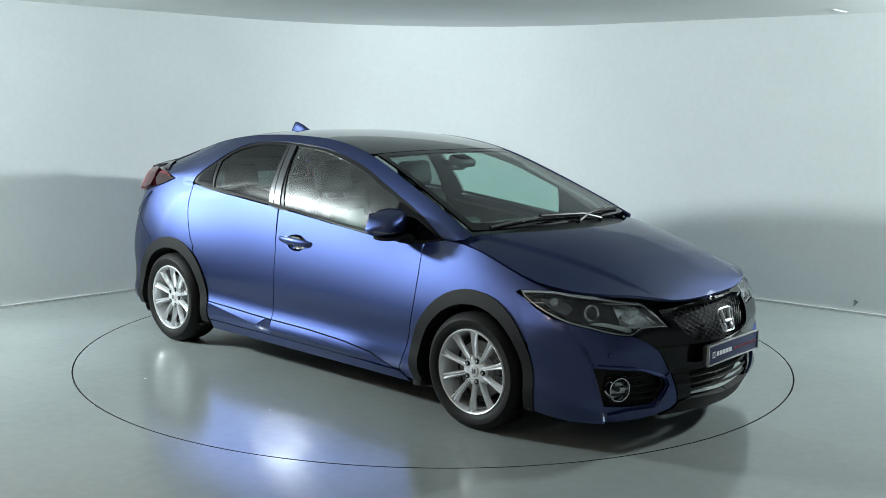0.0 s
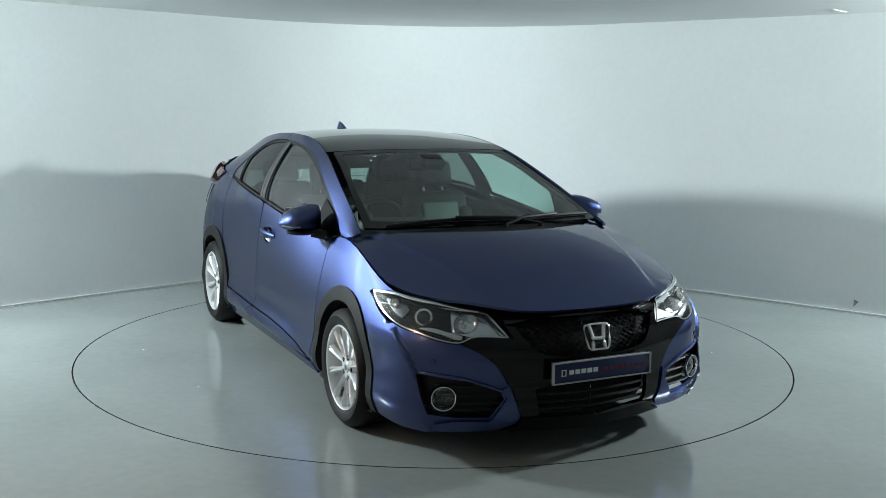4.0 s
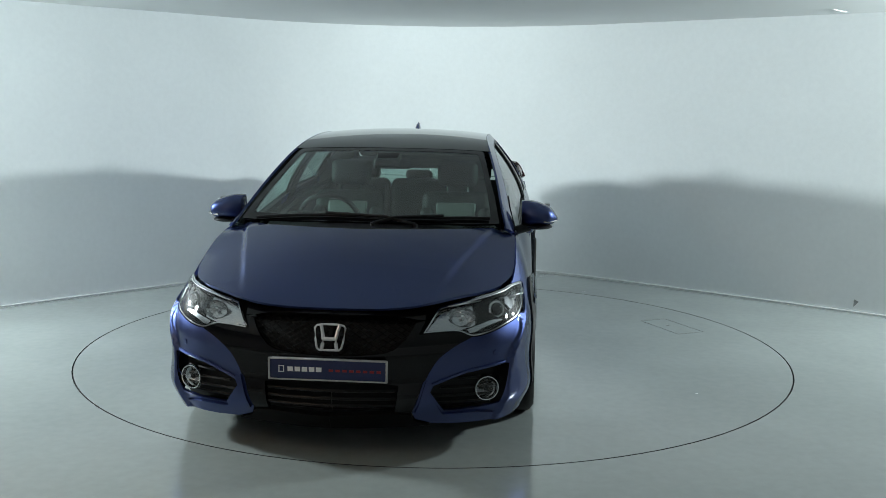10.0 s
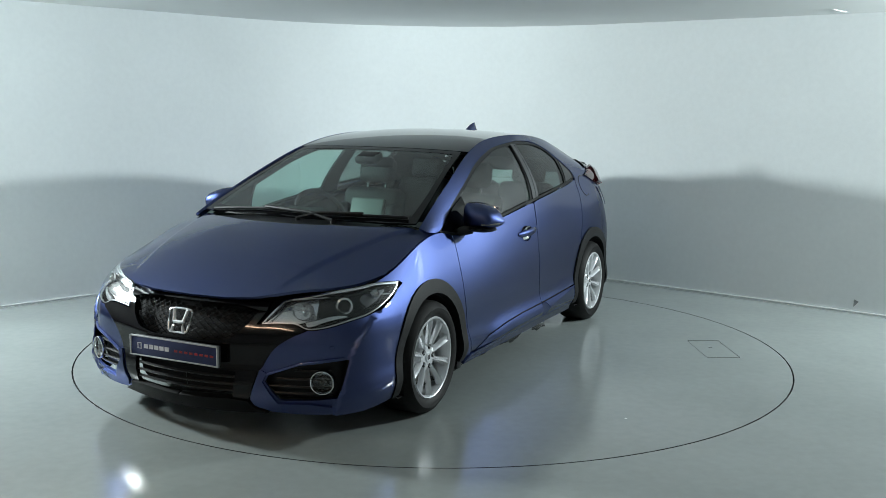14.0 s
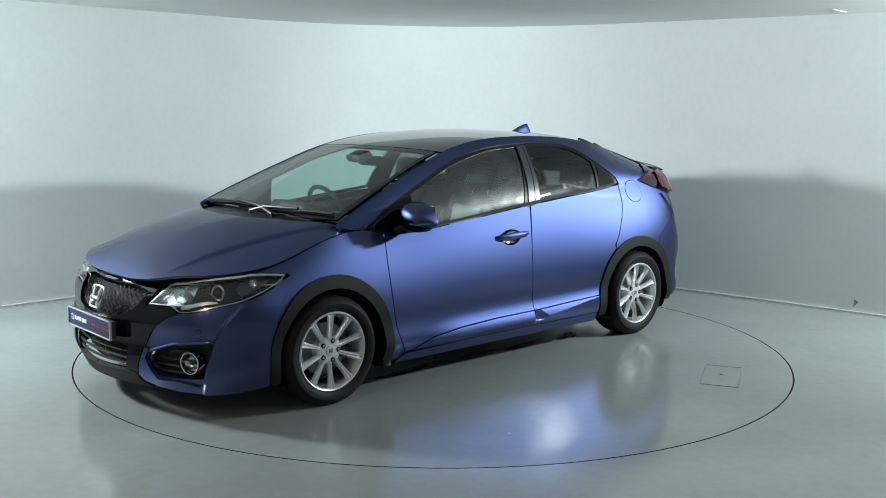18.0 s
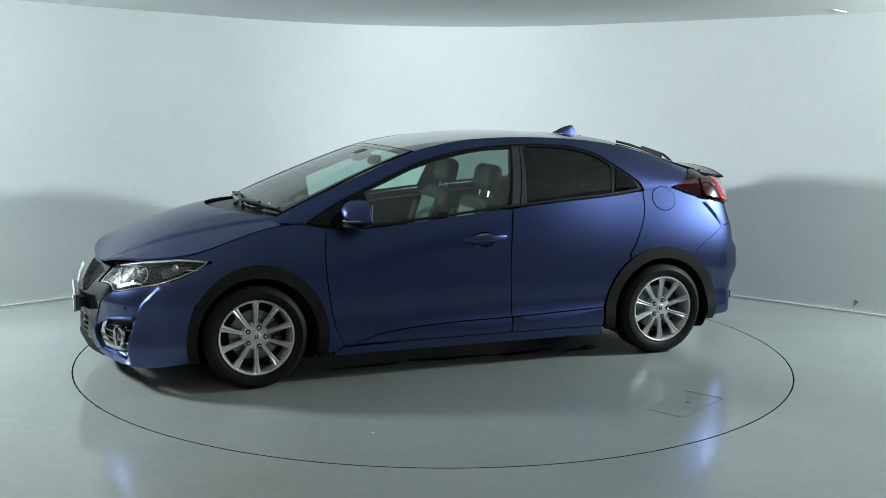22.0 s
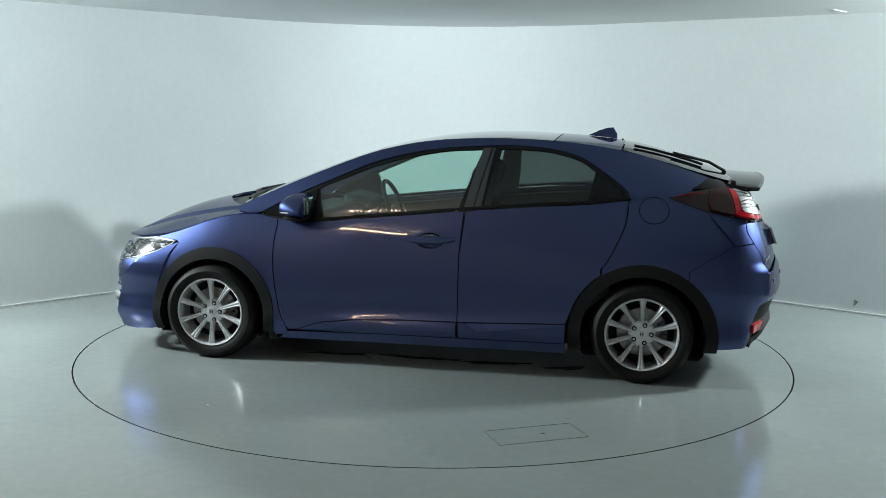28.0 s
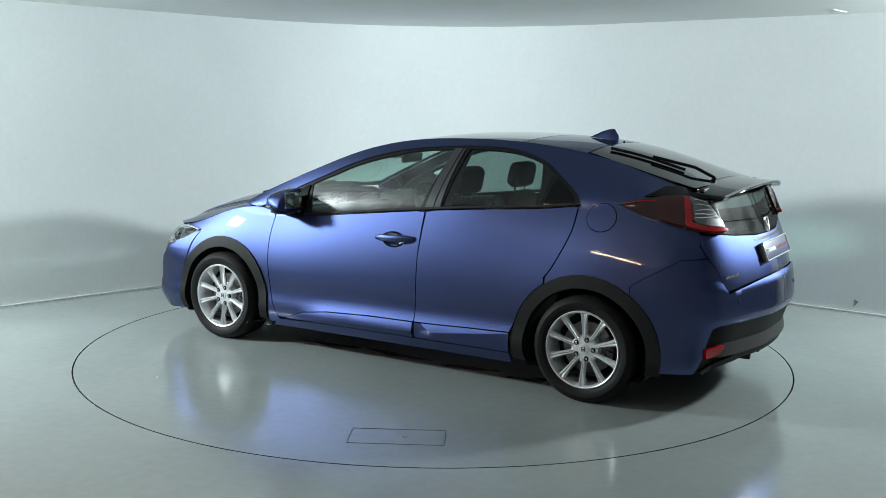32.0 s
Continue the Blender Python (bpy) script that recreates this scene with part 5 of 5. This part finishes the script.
for s in (1, -1):
    for a in (-2.16, -2.52):
        p, n = on_skin(tail, a, 0.585, 0.001, s)
        bm = bmesh.new()
        lathe(bm, [(0.0, 0.003), (0.010, 0.003), (0.0115, 0.0), (0.013, 0.001), (0.0135, -0.004)], 16, "Z")
        bm.transform(Matrix.Translation(p) @ n.to_track_quat("Z", "Y").to_matrix().to_4x4())
        part("parking_sensor", bm, PAINT, car)

# spoiler across the tail, a wing section from root to trailing edge
v, f = [], []
ny, nx = 25, 9
for k, (dz0, sgn) in enumerate(((0.0, 1), (0.0, -1))):
    for i in range(ny):
        y = -0.60 + 1.20 * i / (ny - 1)
        w = (abs(y) / 0.60) ** 2.5
        for j in range(nx):
            t = j / (nx - 1)
            x = -1.735 - 0.02 * (1 - w) + t * (-0.245 + 0.055 * w)
            z = 1.178 - 0.055 * w - 0.028 * t + 0.012 * t * t
            th = (0.008 * math.sin(math.pi * min(1, t * 0.9 + 0.1)) + 0.004) * (1 - 0.5 * w)
            v.append((x, y, z + (0 if sgn > 0 else -2 * th - 0.004)))
for i in range(ny - 1):
    for j in range(nx - 1):
        a = i * nx + j
        f.append((a, a + 1, a + nx + 1, a + nx))
        b = ny * nx + a
        f.append((b, b + nx, b + nx + 1, b + 1))
for i in range(ny - 1):
    for j in (0, nx - 1):
        a = i * nx + j
        f.append((a, a + nx, a + ny * nx + nx, a + ny * nx) if j else (a, a + ny * nx, a + ny * nx + nx, a + nx))
for j in range(nx - 1):
    for i in (0, ny - 1):
        a = i * nx + j
        f.append((a, a + ny * nx, a + ny * nx + 1, a + 1) if i == 0 else (a, a + 1, a + ny * nx + 1, a + ny * nx))
make("spoiler", v, f, GLOSS_BLACK, car, "gloss black tailgate spoiler")
for y in (0.30, 0.10, -0.10, -0.30):
    bm = bmesh.new()
    block(bm, (0.16, 0.022, 0.09), (-1.952, y, 0.262), 0.010)
    part("diffuser_fin", bm, SATIN_BLACK, car)


# ---------------------------------------------------------------- mirrors, wipers, aerial
def build_mirror(s):
    mirror = new("door_mirror")
    mirror.parent = car
    # housing: sections from the door outwards as (y, front x, top z, bottom z), flat at the back
    bm = bmesh.new()
    front, crest, foot = spl((0.806, 0.790), (0.86, 0.820), (0.93, 0.824), (0.985, 0.785), (1.008, 0.715)), spl((0.806, 1.030), (0.86, 1.032), (0.93, 1.014), (0.985, 0.976), (1.008, 0.938)), spl((0.806, 0.886), (0.86, 0.886), (0.93, 0.892), (0.985, 0.906), (1.008, 0.922))
    rings = []
    for y in (0.804, 0.806, 0.83, 0.86, 0.89, 0.92, 0.95, 0.97, 0.985, 0.997, 1.005, 1.008):
        k = 0.9 if y == 0.804 else 1.0
        xf, z1, z0 = float(front(y)), float(crest(y)), float(foot(y))
        xb = 0.664 + 0.02 * max(0.0, (y - 0.95) / 0.058)
        ring = []
        for i in range(24):
            t = 2 * math.pi * i / 24
            c, q = math.cos(t), math.sin(t)
            e = 0.62 if c > 0 else 0.30
            px = (xf - 0.70) * c ** 0.8 if c > 0 else (0.70 - xb) * -abs(c) ** e
            pz = math.copysign(abs(q) ** 0.75, q)
            ring.append(bm.verts.new((0.70 + px * k, s * y, (z1 + z0) / 2 + pz * k * (z1 - z0) / 2)))
        rings.append(ring)
    for A, B in zip(rings, rings[1:]):
        for i in range(24):
            bm.faces.new((A[i], A[(i + 1) % 24], B[(i + 1) % 24], B[i]))
    bm.faces.new(rings[0])
    bm.faces.new(rings[-1][::-1])
    part("mirror_cap", bm, PAINT, mirror)
    bm = bmesh.new()
    bmesh.ops.create_uvsphere(bm, u_segments=20, v_segments=12, radius=1.0)
    for v in bm.verts:
        x, y, z = v.co
        v.co = Vector((0.738 + x * 0.076, s * (0.892 + y * 0.088), 0.889 + z * 0.018))
    part("mirror_base", bm, SATIN_BLACK, mirror)
    bm = bmesh.new()
    tube(bm, [(0.80, s * 0.770, 0.868), (0.785, s * 0.80, 0.876), (0.765, s * 0.85, 0.888)], 0.026, 12)
    part("mirror_arm", bm, SATIN_BLACK, mirror)
    bm = bmesh.new()
    tube(bm, [(0.822, s * 0.93, 0.922), (0.796, s * 0.976, 0.923), (0.745, s * 1.004, 0.925)], 0.0045, 8)
    part("indicator", bm, WHITE_LENS, mirror, "pale indicator strip")
    bm = bmesh.new()
    block(bm, (0.006, 0.145, 0.100), (0.660, s * 0.892, 0.962), 0.02, (0, 0, -4 * s), 3)
    part("mirror_glass", bm, CHROME, mirror)
    panel("mirror_sail", flank, [(0.985, 0.896), (0.83, 0.872), (0.655, 0.866), (0.650, 1.050), (0.80, 0.995)], GLOSS_BLACK, car, "black mirror sail panel", side=s, lift=0.003, depth=0.008)


for s in (1, -1):
    build_mirror(s)


def on_glass(x, y, up):
    p = top(x, y)
    n = surface_normal(top, np.array([[x, y]]))[0]
    if n[2] < 0:
        n = -n
    return Vector(tuple(p + n * up))


def build_wiper(tip, mid, tail, pivot, name="wiper"):
    w = new(name)
    w.parent = car
    bm = bmesh.new()
    tube(bm, [on_glass(*p, 0.012) for p in (tip, ((tip[0] + mid[0]) / 2, (tip[1] + mid[1]) / 2), mid, ((tail[0] + mid[0]) / 2, (tail[1] + mid[1]) / 2), tail)], 0.009, 6)
    part("blade", bm, SATIN_BLACK, w)
    bm = bmesh.new()
    tube(bm, [on_glass(*pivot, 0.012), on_glass((pivot[0] * 2 + mid[0]) / 3, (pivot[1] * 2 + mid[1]) / 3, 0.034), on_glass(*mid, 0.024)], 0.009, 8)
    part("arm", bm, SATIN_BLACK, w)
    bm = bmesh.new()
    p = on_glass(*pivot, 0.0)
    rod(bm, p - Vector((0, 0, 0.02)), p + Vector((0, 0, 0.012)), 0.014, 12)
    part("pivot", bm, SATIN_BLACK, w)


build_wiper((1.165, -0.60), (1.186, -0.22), (1.205, 0.16), (1.255, 0.26))
build_wiper((1.115, 0.640), (1.172, 0.40), (1.205, 0.14), (1.262, 0.04))
build_wiper((-1.215, 0.376), (-1.44, 0.33), (-1.62, 0.30), (-1.76, 0.22), "rear_wiper")

# shark fin aerial on the painted roof strip
v, f = [], []
secs = [(-0.925, 0.0, 0.004), (-0.96, 0.018, 0.016), (-1.00, 0.040, 0.021), (-1.05, 0.060, 0.022), (-1.095, 0.068, 0.018), (-1.115, 0.030, 0.014)]
for x, h, w in secs:
    z = float(roof_z(x)) - 0.006
    for k in range(7):
        t = math.pi * k / 6
        v.append((x + (0.010 * h / 0.06 if x < -1.05 else 0), w * math.cos(t) * (1 - 0.3 * math.sin(t)), z + 0.008 + h * math.sin(t) ** 1.3))
for i in range(len(secs) - 1):
    f += [(i * 7 + k, i * 7 + k + 1, i * 7 + k + 8, i * 7 + k + 7) for k in range(6)]
f += [tuple(range(7)), tuple(range((len(secs) - 1) * 7, len(secs) * 7))[::-1]]
bm = bmesh.new()
vs = [bm.verts.new(p) for p in v]
for q in f:
    bm.faces.new([vs[i] for i in q])
part("roof_aerial", bm, PAINT, car, "body-coloured shark fin aerial")
bm = bmesh.new()
rod(bm, (-1.145, 0.0, 1.335), (-1.145, 0.0, 1.362), 0.009, 10, 0.006)
part("washer_jet", bm, SATIN_BLACK, car)

# scuttle slots and washer nozzles
for i in range(9):
    bm = bmesh.new()
    y = 0.52 + 0.022 * i
    x = 1.16 - (i * 0.022) * 0.55
    p = bonnet(x, y)
    block(bm, (0.05, 0.006, 0.006), (p[0], p[1], p[2] - 0.017), 0.001, (0, 6, -28))
    part("scuttle_slot", bm, DARK, car)


# ---------------------------------------------------------------- cabin
def cushion(bm, size, at, turn=(0, 0, 0), r=0.06):
    block(bm, size, at, r, turn, 4)


def build_seat(x, y, name="front_seat", width=0.50):
    seat = new(name)
    seat.parent = car
    bm = bmesh.new()
    cushion(bm, (0.50, width, 0.15), (x + 0.26, y, 0.43), (0, -8, 0))
    part("seat_cushion", bm, LEATHER, seat)
    bm = bmesh.new()
    cushion(bm, (0.13, width - 0.04, 0.60), (x - 0.05, y, 0.70), (0, -18, 0), 0.055)
    for sy in (1, -1):
        cushion(bm, (0.15, 0.09, 0.46), (x + 0.0, y + sy * (width / 2 - 0.06), 0.66), (0, -18, 0), 0.04)
    part("backrest", bm, LEATHER, seat)
    bm = bmesh.new()
    cushion(bm, (0.03, width - 0.24, 0.40), (x + 0.018, y, 0.73), (0, -18, 0), 0.012)
    part("backrest_panel", bm, PALE_LEATHER, seat, "paler leather centre panel")
    bm = bmesh.new()
    cushion(bm, (0.10, 0.27, 0.17), (x - 0.165, y, 1.105), (0, -12, 0), 0.045)
    part("headrest", bm, LEATHER, seat)
    for sy in (1, -1):
        bm = bmesh.new()
        rod(bm, (x - 0.135, y + sy * 0.07, 0.95), (x - 0.16, y + sy * 0.07, 1.05), 0.0065, 8)
        part("headrest_post", bm, CHROME, seat)
    return seat


build_seat(-0.12, 0.36)
build_seat(-0.12, -0.36)
rear = new("rear_seat")
rear.parent = car
bm = bmesh.new()
cushion(bm, (0.48, 1.26, 0.16), (-0.72, 0, 0.47), (0, -6, 0))
part("seat_cushion", bm, LEATHER, rear)
for y, w in ((0.42, 0.42), (0.0, 0.40), (-0.42, 0.42)):
    bm = bmesh.new()
    cushion(bm, (0.13, w, 0.56), (-1.02, y, 0.74), (0, -22, 0), 0.05)
    part("backrest", bm, LEATHER, rear)
    bm = bmesh.new()
    cushion(bm, (0.09, 0.25 if y else 0.2, 0.15 if y else 0.08), (-1.145, y, 1.075 if y else 1.03), (0, -14, 0), 0.035)
    part("headrest", bm, LEATHER, rear)

# dashboard with a hooded top, binnacle, screen and vents
dash = new("dashboard")
dash.parent = car
bm = bmesh.new()
block(bm, (0.46, 1.36, 0.20), (0.84, 0, 0.775), 0.07, (0, 7, 0), 4)
block(bm, (0.30, 1.34, 0.30), (0.80, 0, 0.60), 0.05, (0, 0, 0), 3)
part("dashboard_body", bm, CABIN, dash)
bm = bmesh.new()
block(bm, (0.20, 0.40, 0.10), (0.665, -0.36, 0.880), 0.04, (0, -12, 0), 4)
part("instrument_hood", bm, CABIN, dash)
bm = bmesh.new()
block(bm, (0.02, 0.22, 0.11), (0.595, 0.02, 0.800), 0.008, (0, -14, 0))
part("centre_screen", bm, GLOSS_BLACK, dash)
for y in (0.24, -0.16, 0.58, -0.60):
    bm = bmesh.new()
    block(bm, (0.02, 0.12, 0.055), (0.600, y, 0.775), 0.01, (0, -14, 0))
    part("air_vent", bm, SATIN_BLACK, dash)
bm = bmesh.new()
block(bm, (0.85, 0.22, 0.30), (0.25, 0, 0.42), 0.05, (0, 0, 0), 3)
part("centre_console", bm, CABIN, car)
wheel_thing = new("steering_wheel")
wheel_thing.parent = car
M = pose(0.43, -0.36, 0.855, 0, -66, 0)
bm = bmesh.new()
tube(bm, [(0.180 * math.cos(t), 0.185 * math.sin(t), 0) for t in (2 * math.pi * k / 32 for k in range(32))], 0.0155, 10, True)
bm.transform(M)
part("wheel_rim", bm, LEATHER, wheel_thing)
bm = bmesh.new()
block(bm, (0.13, 0.15, 0.05), (0, 0, -0.01), 0.03, (0, 0, 0), 3)
for p in ((0, 0.17, 0), (0, -0.17, 0), (-0.16, 0, 0)):
    tube(bm, [(p[0] * 0.3, p[1] * 0.3, -0.005), p], 0.014, 8)
bm.transform(M)
part("wheel_hub", bm, CABIN, wheel_thing)
# inside mirror and sensor pod
bm = bmesh.new()
block(bm, (0.03, 0.23, 0.065), (0.36, 0.01, 1.205), 0.02, (0, -10, 0), 3)
part("rear_view_mirror", bm, SATIN_BLACK, car)
bm = bmesh.new()
block(bm, (0.11, 0.15, 0.05), (0.45, 0.0, 1.235), 0.02, (0, 21, 0), 3)
part("sensor_pod", bm, SATIN_BLACK, car)
# headlining, cabin floor and pillar linings
panel("headlining", top, mirror_full(path((0.30, 0.0), (0.29, 0.3), (0.27, 0.53)) + [(x, float(rail_y(x)) - 0.03) for x in (0.0, -0.3, -0.6, -0.9, -1.12)] + [(-1.15, 0.4), (-1.16, 0.0)]), LINING, car, lift=-0.035, depth=0, step=0.08)
for s in (1, -1):
    panel("pillar_lining", flank, [(-0.21, 0.93), (-0.40, 0.95), (-0.44, 1.33), (-0.33, 1.33)], CABIN, car, side=s, lift=-0.035, depth=0, step=0.05)
    panel("quarter_lining", flank, [(-0.96, 0.98), (-1.75, 1.0), (-1.75, 1.12), (-1.3, 1.26), (-1.03, 1.22)], CABIN, car, side=s, lift=-0.04, depth=0, step=0.08)
    panel("door_card", flank, [(0.95, 0.84), (0.6, 0.846), (0.0, 0.905), (-0.6, 0.965), (-1.15, 1.01), (-1.1, 0.5), (-0.8, 0.25), (0.85, 0.25)], CABIN, car, side=s, lift=-0.075, depth=0.03, step=0.08)
bm = bmesh.new()
block(bm, (3.3, 1.45, 0.05), (-0.1, 0, 0.205), 0.02)
block(bm, (0.75, 0.95, 0.16), (1.35, 0, 0.24), 0.05)
block(bm, (0.55, 1.1, 0.12), (-1.60, 0, 0.32), 0.05)
block(bm, (0.70, 1.2, 0.05), (-1.45, 0, 0.86), 0.02)
part("floor_pan", bm, DARK, car)
bm = bmesh.new()
block(bm, (0.55, 1.2, 0.30), (1.45, 0, 0.50), 0.05)
block(bm, (0.10, 1.5, 0.55), (1.02, 0, 0.55), 0.03)
part("engine_bay", bm, DARK, car)
bm = bmesh.new()
tube(bm, [(0.6, 0.05, 0.19), (0.0, 0.12, 0.175), (-1.0, 0.16, 0.18), (-1.5, 0.25, 0.2)], 0.035, 10)
part("exhaust_pipe", bm, ALLOY_DARK, car)
for x0 in (AXLE, -AXLE):
    bm = bmesh.new()
    rod(bm, (x0, -0.66, 0.27), (x0, 0.66, 0.27), 0.035, 10)
    for s in (1, -1):
        block(bm, (0.34, 0.30, 0.05), (x0 - 0.14, s * 0.5, 0.21), 0.015)
    part("suspension_arm", bm, DARK, car)
for s in (1, -1):
    bm = bmesh.new()
    block(bm, (0.06, 0.20, 0.07), (0.905, s * 0.75, 0.165), 0.01)
    part("mud_flap", bm, SATIN_BLACK, car)


# ---------------------------------------------------------------- movement
def heading(t):
    return -42.806 - 5.29087 * t + 0.00084 * (t - 16) ** 2


OFF = Vector((-0.018, -0.246, 0))


def motions():
    times = [float(t) for t in range(33)]
    rows, disc = [], []
    for t in times:
        m = pose(0, 0, 0, 0, 0, heading(t))
        rows.append((t, m @ Matrix.Translation(OFF)))
        disc.append((t, m))
    walk(car, rows)
    walk(turntable, disc)


motions()
